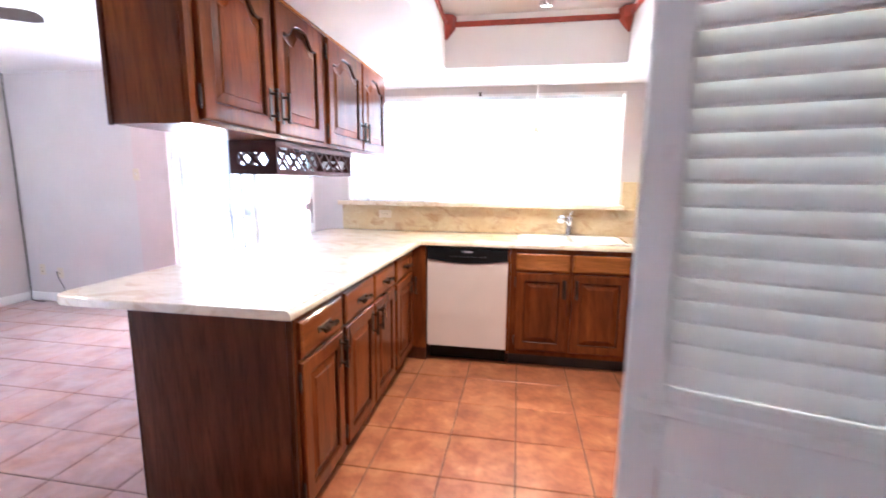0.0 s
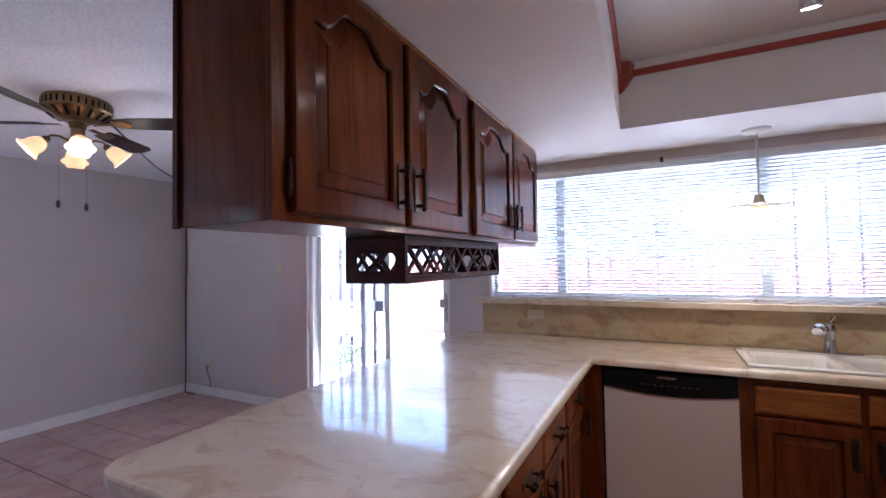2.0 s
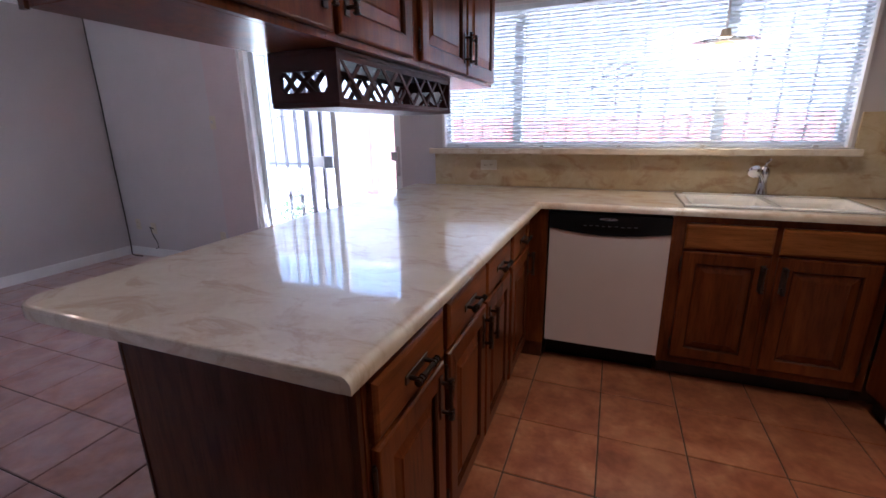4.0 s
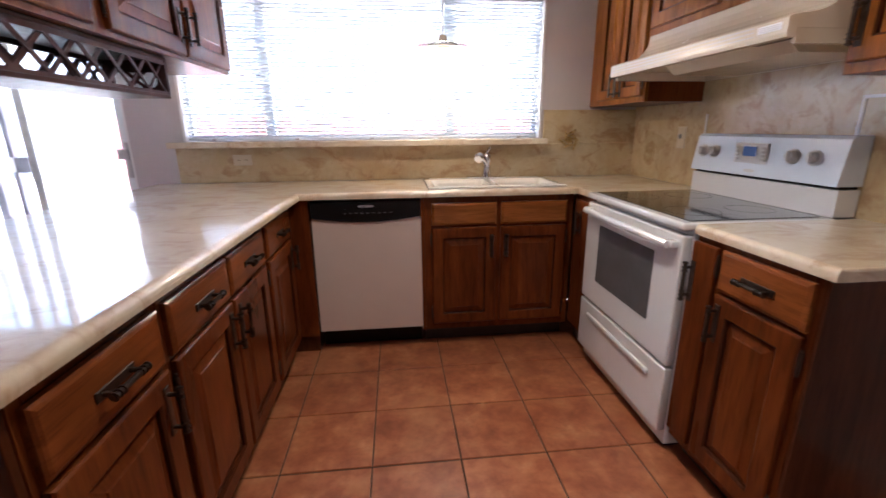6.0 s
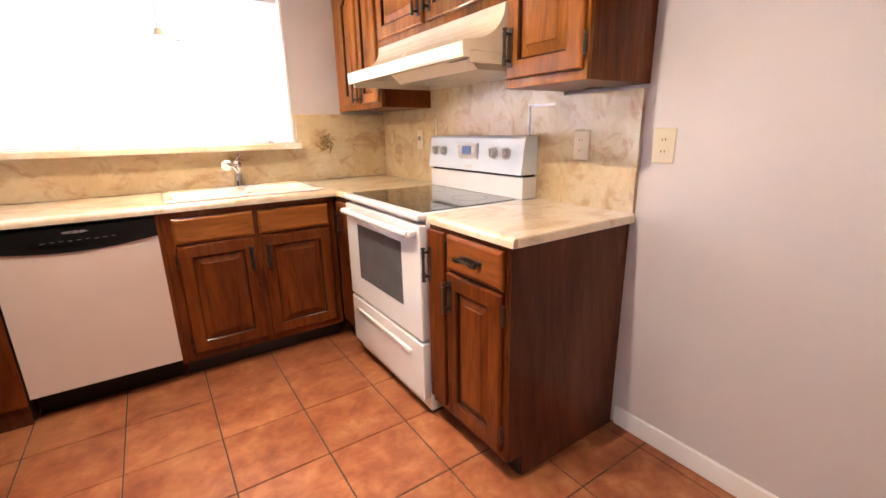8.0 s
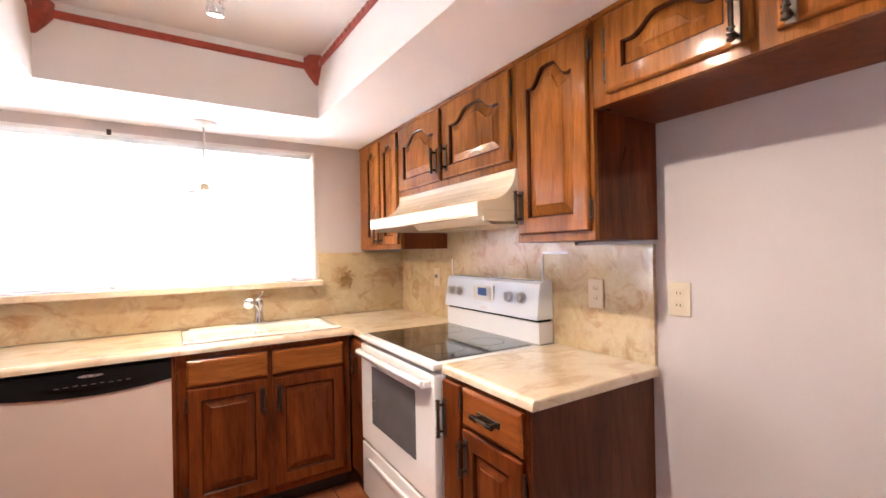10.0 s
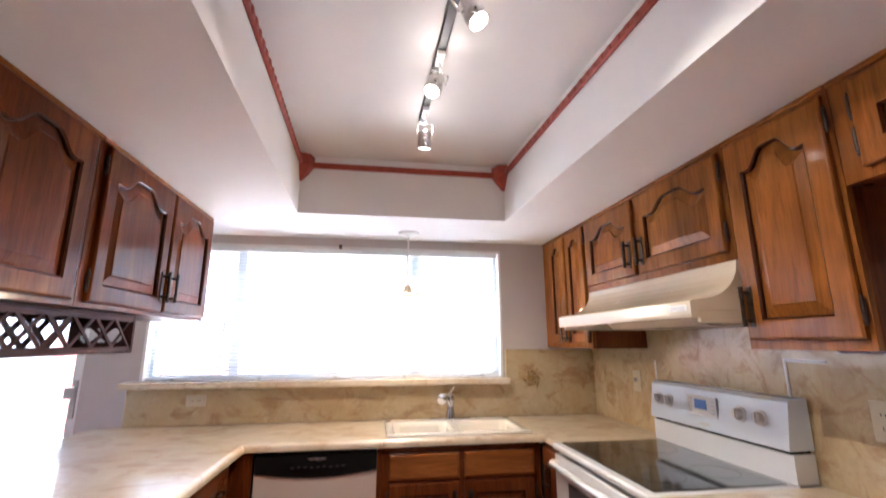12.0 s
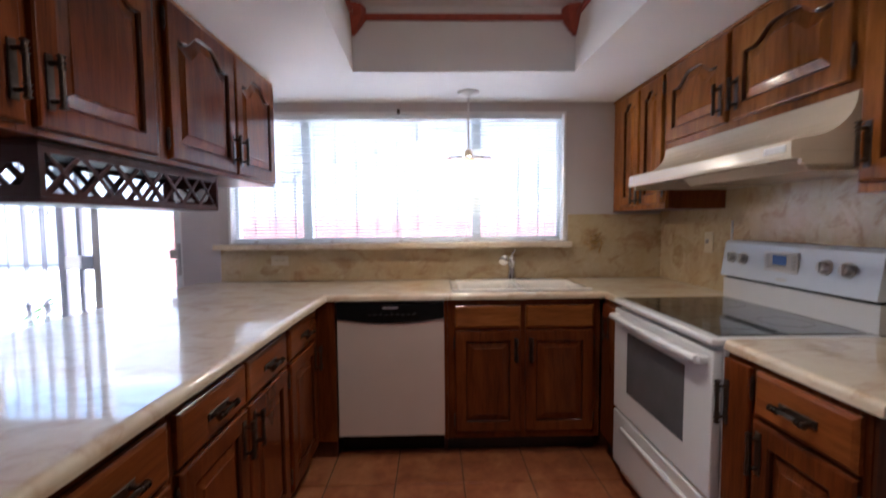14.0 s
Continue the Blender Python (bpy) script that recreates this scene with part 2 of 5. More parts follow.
BULB = glow("lamp_face", (1.0, 0.86, 0.66), 0.8)
LCD = glow("blue_display", (0.06, 0.12, 0.30), 0.008)
PATIO = plain("pale_concrete", (0.58, 0.56, 0.53), 0.9, 0, 0, 0.12, 1.5, 0.3, 40)
FENCE = plain("red_stained_fence", (0.42, 0.165, 0.140), 0.85, 0, 0, 0.25, 6)
STUCCO = plain("pale_stucco", (0.36, 0.36, 0.365), 0.9, 0, 0, 0.05, 3)
LEAF = plain("green_leaf", (0.06, 0.11, 0.035), 0.5, 0, 0, 0.3, 30)

# ---- mesh helpers ----


def box(bm, lo, hi, bevel=0.0, seg=1):
    r = bmesh.ops.create_cube(bm, size=1.0)
    size = [b - a for a, b in zip(lo, hi)]
    bmesh.ops.scale(bm, vec=size, verts=r["verts"])
    bmesh.ops.translate(bm, vec=[(a + b) / 2 for a, b in zip(lo, hi)], verts=r["verts"])
    if bevel:
        edges = {e for v in r["verts"] for e in v.link_edges}
        bmesh.ops.bevel(bm, geom=list(edges), offset=min(bevel, 0.45 * min(size)), segments=seg, profile=0.5, affect="EDGES")
    return bm


def boxes(*items, bevel=0.0, seg=1):
    bm = bmesh.new()
    for lo, hi in items:
        box(bm, lo, hi, bevel, seg)
    return bm


def rod(bm, a, b, r, r2=None, seg=12):
    a, b = Vector(a), Vector(b)
    way = b - a
    m = Matrix.Translation((a + b) / 2) @ way.to_track_quat("Z", "Y").to_matrix().to_4x4()
    bmesh.ops.create_cone(bm, cap_ends=True, segments=seg, radius1=r, radius2=r if r2 is None else r2, depth=way.length, matrix=m)
    return bm


def lathe(bm, profile, base, axis=(0, 0, 1), seg=24):
    """A turned shape: profile of (radius, height) along the axis from base."""
    turn = Matrix.Translation(base) @ Vector(axis).to_track_quat("Z", "Y").to_matrix().to_4x4()
    rings = []
    for r, h in profile:
        rings.append([bm.verts.new(turn @ Vector((r * math.cos(a), r * math.sin(a), h))) for a in (2 * math.pi * k / seg for k in range(seg))])
    for p, q in zip(rings, rings[1:]):
        for k in range(seg):
            bm.faces.new((p[k], p[(k + 1) % seg], q[(k + 1) % seg], q[k]))
    bm.faces.new(rings[0][::-1])
    bm.faces.new(rings[-1])
    return bm


def tube(bm, points, r, seg=8):
    """A round tube along points."""
    pts = [Vector(p) for p in points]
    rings = []
    for i, p in enumerate(pts):
        way = (pts[min(i + 1, len(pts) - 1)] - pts[max(i - 1, 0)]).normalized()
        side = way.cross(Vector((0.31, 0.17, 0.93))).normalized()
        up = way.cross(side)
        rings.append([bm.verts.new(p + r * (math.cos(a) * side + math.sin(a) * up)) for a in (2 * math.pi * k / seg for k in range(seg))])
    for p, q in zip(rings, rings[1:]):
        for k in range(seg):
            bm.faces.new((p[k], p[(k + 1) % seg], q[(k + 1) % seg], q[k]))
    bm.faces.new(rings[0][::-1])
    bm.faces.new(rings[-1])
    return bm


def prism(bm, outline, place):
    """A solid between two copies of an outline: place(u, v, side) gives the point, side 0 or 1."""
    a = [bm.verts.new(place(u, v, 0)) for u, v in outline]
    b = [bm.verts.new(place(u, v, 1)) for u, v in outline]
    k = len(outline)
    bm.faces.new(a[::-1])
    bm.faces.new(b)
    for i in range(k):
        bm.faces.new((a[i], a[(i + 1) % k], b[(i + 1) % k], b[i]))
    return bm


def mesh_of(name, bm, material, smooth=False):
    bmesh.ops.recalc_face_normals(bm, faces=bm.faces[:])
    me = bpy.data.meshes.new(name)
    bm.to_mesh(me)
    bm.free()
    me.materials.append(material)
    if smooth:
        me.set_sharp_from_angle(angle=radians(35))
        for p in me.polygons:
            p.use_smooth = p.area < 0.012
    return me


BASE = {}


def thing(name, at, label, category, group="", kind=""):
    ob = new(name)
    ob.location = at
    ob.empty_display_size = 0.05
    BASE[ob.name] = Vector(at)
    return tagged(ob, label, category, group, kind)


def part(name, bm, material, parent=None, label="", smooth=False):
    """One mesh, modelled in world metres, under a thing or under a part."""
    ob = new(name, mesh_of(name, bm, material, smooth))
    if parent is not None:
        ob.parent = parent
        if parent.name in BASE:
            ob.matrix_parent_inverse = Matrix.Translation(-BASE[parent.name])
    return tagged(ob, label)


def solid(name, bm, material, label, category, kind="structure", group="", smooth=False):
    return tagged(part(name, bm, material, None, "", smooth), label, category, group, kind)


def piece(name, me, parent, m):
    """A piece that shares its mesh with the others of its kind."""
    ob = new(name, me)
    ob.parent = parent
    if parent.name in BASE:
        ob.matrix_parent_inverse = Matrix.Translation(-BASE[parent.name])
    ob.matrix_basis = m
    return ob


# ---- structure ----
W = 0.16
PX0, PX1, PY1 = 0.93, EX, 0.62      # pantry closet


def wall_with_holes(bm, x0, x1, z0, z1, y0, y1, holes):
    xs = sorted({x0, x1, *(h[0] for h in holes), *(h[1] for h in holes)})
    for a, b in zip(xs, xs[1:]):
        hole = next((h for h in holes if h[0] <= a and b <= h[1]), None)
        if hole is None:
            box(bm, (a, y0, z0), (b, y1, z1))
        else:
            if hole[2] > z0:
                box(bm, (a, y0, z0), (b, y1, hole[2]))
            if hole[3] < z1:
                box(bm, (a, y0, hole[3]), (b, y1, z1))
    return bm


solid("wall_north", wall_with_holes(wall_with_holes(bmesh.new(), WX - W, -1.338, 0, 2.6, FY_, FY_ + W, [SLIDE]), -1.338, EX + W, 0, 2.6, NY, NY + W, [WIN]), WALL, "greige painted wall with window and patio door", "wall")
solid("wall_east", boxes(((EX, SY, 0), (EX + W, NY, 2.6))), WALL, "greige painted wall beside the cooker", "wall")
solid("wall_west", boxes(((WX - W, SY, 0), (WX, FY_, 2.6))), WALL, "greige painted family room wall", "wall")
# unseen opening, added to let daylight in from behind the walk
solid("wall_south", wall_with_holes(bmesh.new(), WX - W, EX + W, 0, 2.6, SY - W, SY, [(-5.0, -4.45, 0.0, 2.1)]), WALL, "greige painted wall with an unseen opening added for daylight", "wall")
solid("wall_pantry", boxes(((PX0, 0.50, 0), (EX, PY1, SOFFIT)), ((PX0, 0.26, 0), (PX0 + 0.1, 0.50, SOFFIT)), ((PX0, -0.56, 2.05), (PX0 + 0.1, 0.26, SOFFIT)),
                           ((PX0, SY, 0), (PX0 + 0.1, -0.56, SOFFIT))), WALL, "greige painted closet wall", "wall")
# added sheet 4 mm thick that turns this strip of wall pinker
solid("wall_tint", boxes(((-3.600, FY_ - 0.004, 0.0), (SLIDE[0] - 0.001, FY_, ROOM - 0.001))), PINK_WALL, "thin pinkish sheet on the wall beside the patio door", "wall")
# soffit with its tray


def skewed(bm):
    """The tray runs a little out of square with the window wall."""
    for v in bm.verts:
        if TX0 - 0.1 < v.co.x < TX1 + 0.1:
            v.co.x += SKEW * (TY1 - v.co.y)
    return bm


SKEW = 0.0258
sb = bmesh.new()
SX0 = -1.125
for lo, hi in (((SX0, SY, SOFFIT), (TX0, NY, 2.60)), ((TX1, SY, SOFFIT), (EX, NY, 2.60)),
               ((TX0, SY, SOFFIT), (TX1, TY0, 2.60)), ((TX0, TY1, SOFFIT), (TX1, NY, 2.60)), ((TX0, TY0, TRAY), (TX1, TY1, 2.60))):
    box(sb, lo, hi)
solid("ceiling_kitchen", skewed(sb), CEIL, "white dropped kitchen ceiling with a raised tray", "ceiling")
solid("ceiling_family", boxes(((WX, SY, ROOM), (SX0, FY_, 2.60))), POPCORN, "white textured family room ceiling", "ceiling")

# red moulding round the tray, with its corner brackets
tm = thing("trim_tray", (TX0, TY1, TRAY), "brick red moulding round the ceiling tray", "moulding", kind="structure")
z0, z1, d = 2.337, 2.370, 0.016
part("moulding", skewed(boxes(((TX0, TY1 - d, z0), (TX1, TY1, z1)), bevel=0.004)), RED_TRIM, tm)
part("moulding", skewed(boxes(((TX0, TY0, z0), (TX1, TY0 + d, z1)), bevel=0.004)), RED_TRIM, tm)
part("moulding", skewed(boxes(((TX0, TY0 + d, z0), (TX0 + d, TY1 - d, z1)), bevel=0.004)), RED_TRIM, tm)
part("moulding", skewed(boxes(((TX1 - d, TY0 + d, z0), (TX1, TY1 - d, z1)), bevel=0.004)), RED_TRIM, tm)
dent = mesh_of("dentil", boxes(((-0.004, -0.010, -0.011), (0.004, 0.010, 0.011)), bevel=0.002), RED_TRIM)
for k in range(34):
    y = TY0 + 0.06 + k * 0.05
    if y < TY1 - 0.1:
        piece("dentil", dent, tm, pose(TX0 + d + 0.001 + SKEW * (TY1 - y), y, 2.353))
        piece("dentil", dent, tm, pose(TX1 - d - 0.001 + SKEW * (TY1 - y), y, 2.353))


def bracket(cx, cy, sx, sy):
    bm = bmesh.new()
    top, low = 2.40, 2.262
    rows = []
    for z, s in ((top, 0.075), (2.335, 0.070), (2.30, 0.045), (low, 0.012)):
        rows.append([bm.verts.new(p) for p in ((cx, cy, z), (cx + sx * s, cy, z), (cx + sx * s * 0.75, cy + sy * s * 0.75, z), (cx, cy + sy * s, z))])
    for p, q in zip(rows, rows[1:]):
        for k in range(4):
            bm.faces.new((p[k], p[(k + 1) % 4], q[(k + 1) % 4], q[k]))
    bm.faces.new(rows[0])
    bm.faces.new(rows[-1])
    return bm


for cx, cy, sx, sy in ((TX0, TY1, 1, -1), (TX1, TY1, -1, -1), (TX0, TY0, 1, 1), (TX1, TY0, -1, 1)):
    part("corner_bracket", skewed(bracket(cx, cy, sx, sy)), RED_TRIM, tm)


def base_run(name, lo, hi):
    solid(name, boxes((lo, hi), bevel=0.006, seg=2), TRIM_W, "white painted baseboard along the wall", "baseboard")


base_run("baseboard_east", (EX - 0.014, PY1, 0), (EX, 1.688, 0.085))
base_run("baseboard_west", (WX, SY, 0), (WX + 0.014, FY_ - 0.014, 0.095))
base_run("baseboard_north", (WX, FY_ - 0.014, 0), (SLIDE[0] - 0.06, FY_, 0.095))
base_run("baseboard_north", (SLIDE[1] + 0.06, FY_ - 0.014, 0), (-1.345, FY_, 0.095))

# backsplash panels and the sill ledge
SP = 0.018
solid("backsplash_north", boxes(((-1.33, NY - SP, 0.912), (EX - SP, NY, 1.127)), ((0.980, NY - SP, 1.127), (EX - SP, NY, 1.340)), bevel=0.002), SPLASH, "tan marbled backsplash panel under the window", "backsplash")
solid("backsplash_east", boxes(((EX - SP, 1.69, 0.912), (EX, NY, 1.354)), ((EX - SP, 2.047, 1.354), (EX, 3.068, 1.659)), bevel=0.0), SPLASH, "tan marbled backsplash panel behind the cooker", "backsplash")
solid("window_sill", boxes(((-1.335, 3.607, 1.127), (0.980, NY, 1.163)), ((WIN[0], NY, 1.127), (WIN[1], NY + 0.11, 1.163)), bevel=0.005, seg=2), MARBLE, "cream marbled sill ledge below the window", "sill")

# ---- kitchen window ----
win = thing("window_1", (-0.14, NY + 0.1, WIN[2]), "wide three-part aluminium window with white blind", "window", kind="structure")
x0, x1, z0, z1 = WIN
fy0, fy1 = NY + 0.075, NY + 0.125
part("window_frame", boxes(((x0, fy0, z0), (x0 + 0.022, fy1, z1)), ((x1 - 0.022, fy0, z0), (x1, fy1, z1)), ((x0 + 0.022, fy0, z0), (x1 - 0.022, fy1, z0 + 0.03)), ((x0 + 0.022, fy0, z1 - 0.024), (x1 - 0.022, fy1, z1))), ALU, win)
for mx in (-0.778, 0.374):
    part("mullion", boxes(((mx - 0.028, fy0 - 0.004, z0 + 0.03), (mx + 0.028, fy1 + 0.004, z1 - 0.024))), ALU, win)
for a, b in ((x0 + 0.022, -0.806), (-0.750, 0.346), (0.402, x1 - 0.022)):
    g = part("pane", boxes(((a, NY + 0.098, z0 + 0.03), (b, NY + 0.102, z1 - 0.024))), GLASS, win)
    g.visible_shadow = False
# white lining of the opening
part("lining", boxes(((x0 - 0.012, NY - 0.006, z1 - 0.003), (x1 + 0.012, NY + 0.0745, z1 + 0.016)), ((x1 - 0.003, NY - 0.006, z0), (x1 + 0.012, NY + 0.0745, z1 - 0.0031)), ((x0 - 0.012, NY - 0.006, z0), (x0 + 0.003, NY + 0.0745, z1 - 0.0031))), TRIM_W, win)

# ---- venetian blind ----
bl = thing("venetian_blind", (-0.14, NY + 0.02, z1), "white open mini blind filling the window", "blind")
part("headrail", boxes(((x0 + 0.012, NY + 0.002, z1 - 0.032), (x1 - 0.012, NY + 0.036, z1 - 0.002)), bevel=0.003), SLAT, bl)
part("bottom_rail", boxes(((x0 + 0.012, NY + 0.008, z0 + 0.006), (x1 - 0.012, NY + 0.032, z0 + 0.018)), bevel=0.003), SLAT, bl)
sm = bmesh.new()
half = (x1 - x0) / 2 - 0.007
cols = []
for k in range(5):
    v = -0.0125 + 0.025 * k / 4
    cols.append([sm.verts.new((sx * half, v, 0.0022 * (1 - (v / 0.0125) ** 2))) for sx in (-1, 1)])
for p, q in zip(cols, cols[1:]):
    sm.faces.new((p[0], p[1], q[1], q[0]))
slat = mesh_of("slat", sm, SLAT)
n_slats = 37
for k in range(n_slats):
    z = z0 + 0.032 + k * (z1 - 0.045 - z0 - 0.032) / (n_slats - 1)
    piece("slat", slat, bl, pose((x0 + x1) / 2, NY + 0.020, z, -24, 0, 0))
for cx in (-1.1, -0.60, -0.14, 0.30, 0.82):
    for dy in (-0.012, 0.012):
        part("ladder_cord", rod(bmesh.new(), (cx, NY + 0.020 + dy, z0 + 0.01), (cx, NY + 0.020 + dy, z1 - 0.01), 0.0009, seg=5), SLAT, bl)
part("tilt_wand", rod(bmesh.new(), (-1.05, NY - 0.004, 1.45), (-1.05, NY + 0.0, z1 - 0.03), 0.003, seg=6), SLAT, bl)
for cx in (-1.1, -0.60, -0.14, 0.30, 0.82):
    part("rail_clip", boxes(((cx - 0.012, NY - 0.004, z0 + 0.001), (cx + 0.012, NY + 0.008, z0 + 0.014)), bevel=0.002), GREY, bl)
part("bracket_tab", boxes(((-0.155, NY - 0.012, z1 + 0.0), (-0.135, NY - 0.007, z1 + 0.03))), IRON, bl)

# ---- security bars outside the window ----
bars = thing("window_bars", (-0.14, NY + 0.30, 1.1), "grey iron security bars with scrolls outside the window", "security bars")
part("rail", boxes(((x0 - 0.1, NY + 0.29, 1.14), (x1 + 0.1, NY + 0.31, 1.16))), SECURITY, bars)
part("rail", boxes(((x0 - 0.1, NY + 0.29, 2.02), (x1 + 0.1, NY + 0.31, 2.04))), SECURITY, bars)
for bx in (x0 - 0.08, x1 + 0.08):
    for z in (1.15, 2.03):
        part("standoff", boxes(((bx - 0.01, NY + W - 0.01, z - 0.008), (bx + 0.01, NY + 0.30, z + 0.008))), SECURITY, bars)
for k in range(16):
    bx = 1.0025 - k * 0.1485
    part("bar", boxes(((bx - 0.006, NY + 0.294, 1.10), (bx + 0.006, NY + 0.306, 2.08))), SECURITY, bars)


def scroll(cx, cy, cz, r, hand, up):
    pts = []
    for k in range(15):
        a = k / 14 * 1.6 * math.pi
        s = r * (1 - 0.55 * k / 14)
        pts.append((cx + hand * (r - s * math.cos(a)), cy, cz + up * s * math.sin(a)))
    return pts


for bx in (-0.928, -0.1855, 0.557):
    for hand in (-1, 1):
        for up in (-1, 1):
            part("scroll", tube(bmesh.new(), scroll(bx, NY + 0.288, 1.62, 0.055, hand, up), 0.005, 6), SECURITY, bars)
            part("scroll", tube(bmesh.new(), scroll(bx, NY + 0.288, 1.62 + up * 0.17, 0.035, hand, up), 0.005, 6), SECURITY, bars)

# ---- patio door ----
sd = thing("door_1", (-2.31, FY_ + 0.08, 0), "sliding glass patio door in a pale aluminium frame", "patio door", kind="structure")
x0, x1, z0, z1 = SLIDE
part("door_frame", boxes(((x0, FY_ + 0.03, 0), (x0 + 0.045, FY_ + 0.13, z1)), ((x1 - 0.03, FY_ + 0.03, 0), (x1, FY_ + 0.13, z1)), ((x0 + 0.045, FY_ + 0.03, z1 - 0.045), (x1 - 0.03, FY_ + 0.13, z1)), ((x0 + 0.045, FY_ + 0.03, 0), (x1 - 0.03, FY_ + 0.13, 0.03))), TRIM_W, sd)
mid = -2.33


def sash(a, b, y):
    f = part("sash", boxes(((a, y, 0.03), (a + 0.05, y + 0.03, z1 - 0.045)), ((b - 0.05, y, 0.03), (b, y + 0.03, z1 - 0.045)), ((a + 0.05, y, 0.03), (b - 0.05, y + 0.03, 0.11)), ((a + 0.05, y, z1 - 0.10), (b - 0.05, y + 0.03, z1 - 0.045))), ALU, sd)
    g = part("pane", boxes(((a + 0.05, y + 0.013, 0.11), (b - 0.05, y + 0.017, z1 - 0.10))), GLASS, f)
    g.visible_shadow = False
    return f


sash(x0 + 0.045, mid + 0.03, FY_ + 0.09)
s2 = sash(mid - 0.02, x1 - 0.03, FY_ + 0.05)
part("door_handle", boxes(((-1.752, FY_ + 0.028, 0.93), (-1.724, FY_ + 0.05, 1.16)), ((-1.79, FY_ + 0.012, 1.05), (-1.724, FY_ + 0.028, 1.12)), bevel=0.006, seg=2), GREY, s2, "grey latch handle")

# iron gate outside the patio door
gate = thing("security_gate", (-2.31, FY_ + 0.32, 0), "grey iron security gate with scrolls outside the patio door", "gate")
gy = FY_ + 0.32
for bx, r in ((-3.33, 0.02), (-2.775, 0.026), (-2.645, 0.016), (-2.500, 0.022)):
    part("post", boxes(((bx - r, gy - r, -0.07), (bx + r, gy + r, 2.05))), SECURITY, gate)
for bx in (-3.200, -3.078, -3.056, -2.938, -2.916):
    part("bar", boxes(((bx - 0.005, gy - 0.005, 0.08), (bx + 0.005, gy + 0.005, 2.03))), SECURITY, gate)
for z in (0.10, 0.99, 1.95):
    part("rail", boxes(((-3.33, gy - 0.006, z - 0.006), (-2.500 if z != 0.99 else -2.775, gy + 0.006, z + 0.006))), SECURITY, gate)
for bx in (-3.067, -2.927):
    for z in (0.66, 1.52):
        part("collar", lathe(bmesh.new(), [(0.012, -0.045), (0.026, -0.030), (0.020, 0), (0.026, 0.030), (0.012, 0.045)], (bx, gy, z), seg=10), SECURITY, gate)
        for hand in (-1, 1):
            part("scroll", tube(bmesh.new(), scroll(bx, gy - 0.012, z - 0.13, 0.034, hand, 1), 0.006, 6), SECURITY, gate)
part("lock_box", boxes(((-2.625, gy - 0.035, 0.955), (-2.522, gy + 0.02, 1.065)), bevel=0.006), SECURITY, gate)
part("lock_plate", boxes(((-2.749, gy - 0.030, 0.96), (-2.628, gy - 0.018, 1.06)), bevel=0.004), TRIM_W, gate, "white lock plate")

# ---- cabinet doors, drawers and their fittings ----


def on_face(face, c):
    """Maps (along, up, out) on a cabinet face to the world. L faces +x, R faces -x, S faces -y."""
    return {"L": lambda u, v, w: (c + w, u, v), "R": lambda u, v, w: (c - w, u, v), "S": lambda u, v, w: (u, c - w, v)}[face]


def rings_between(bm, loops, cap=True):
    rows = [[bm.verts.new(p) for p in loop] for loop in loops]
    k = len(rows[0])
    for p, q in zip(rows, rows[1:]):
        for i in range(k):
            bm.faces.new((p[i], p[(i + 1) % k], q[(i + 1) % k], q[i]))
    if cap:
        bm.faces.new(rows[-1])
    return rows


def arch_rise(s, rise):
    """Height of the cathedral arch at s from -1 to 1 across the opening."""
    f = min(1.0, max(0.0, (0.74 - abs(s)) / 0.50))
    f = f * f * (3 - 2 * f)
    return rise * (f - 0.05 * math.exp(-((abs(s) - 0.80) / 0.07) ** 2) + 0.06 * (1 - abs(s)))


def opening_loop(u0, u1, v0, v1, rise, inset=0.0, steps=24):
    """The opening of a door frame, its top a cathedral arch if rise is over 0."""
    a, b, lo, hi = u0 + inset, u1 - inset, v0 + inset, v1 - inset
    loop = [(a, lo), (b, lo)]
    for k in range(steps + 1):
        s = 1 - 2 * k / steps
        loop.append(((a + b) / 2 + s * (b - a) / 2, hi + (arch_rise(s, rise) if rise else 0.0)))
    return loop


def outer_loop(u0, u1, v0, v1, inset=0.0, steps=24):
    a, b, lo, hi = u0 + inset, u1 - inset, v0 + inset, v1 - inset
    return [(a, lo), (b, lo)] + [((a + b) / 2 + (1 - 2 * k / steps) * (b - a) / 2, hi) for k in range(steps + 1)]


def pull(face, c, u, v, parent, upright=True, length=0.125):
    """A dark bronze bar pull with two ringed posts, on a back plate."""
    at = on_face(face, c)
    bm = bmesh.new()
    h = length / 2

    def p(along, across, out):
        return at(u + across, v + along, out) if upright else at(u + along, v + across, out)

    rod(bm, p(-h, 0, 0.030), p(h, 0, 0.030), 0.0062, seg=8)
    for s in (-1, 1):
        rod(bm, p(s * h * 0.70, 0, 0.0), p(s * h * 0.70, 0, 0.032), 0.0055, seg=8)
        for q in (0.52, 0.72, 0.94):
            rod(bm, p(s * h * (q - 0.025), 0, 0.030), p(s * h * (q + 0.025), 0, 0.030), 0.0095, seg=10)
    lo, hi = p(-h * 1.02, -0.011, 0.0), p(h * 1.02, 0.011, 0.004)
    box(bm, [min(a, b) for a, b in zip(lo, hi)], [max(a, b) for a, b in zip(lo, hi)], 0.0015)
    return part("handle", bm, IRON, parent, "dark bronze bar pull", True)


def hinge(face, c, u, v, parent):
    at = on_face(face, c)
    bm = rod(bmesh.new(), at(u, v - 0.028, 0.010), at(u, v + 0.028, 0.010), 0.0055, seg=8)
    for s in (-0.034, 0.034):
        rod(bm, at(u, v + s - 0.004, 0.010), at(u, v + s + 0.004, 0.010), 0.0035, seg=8)
    return part("hinge", bm, IRON, parent, "", True)


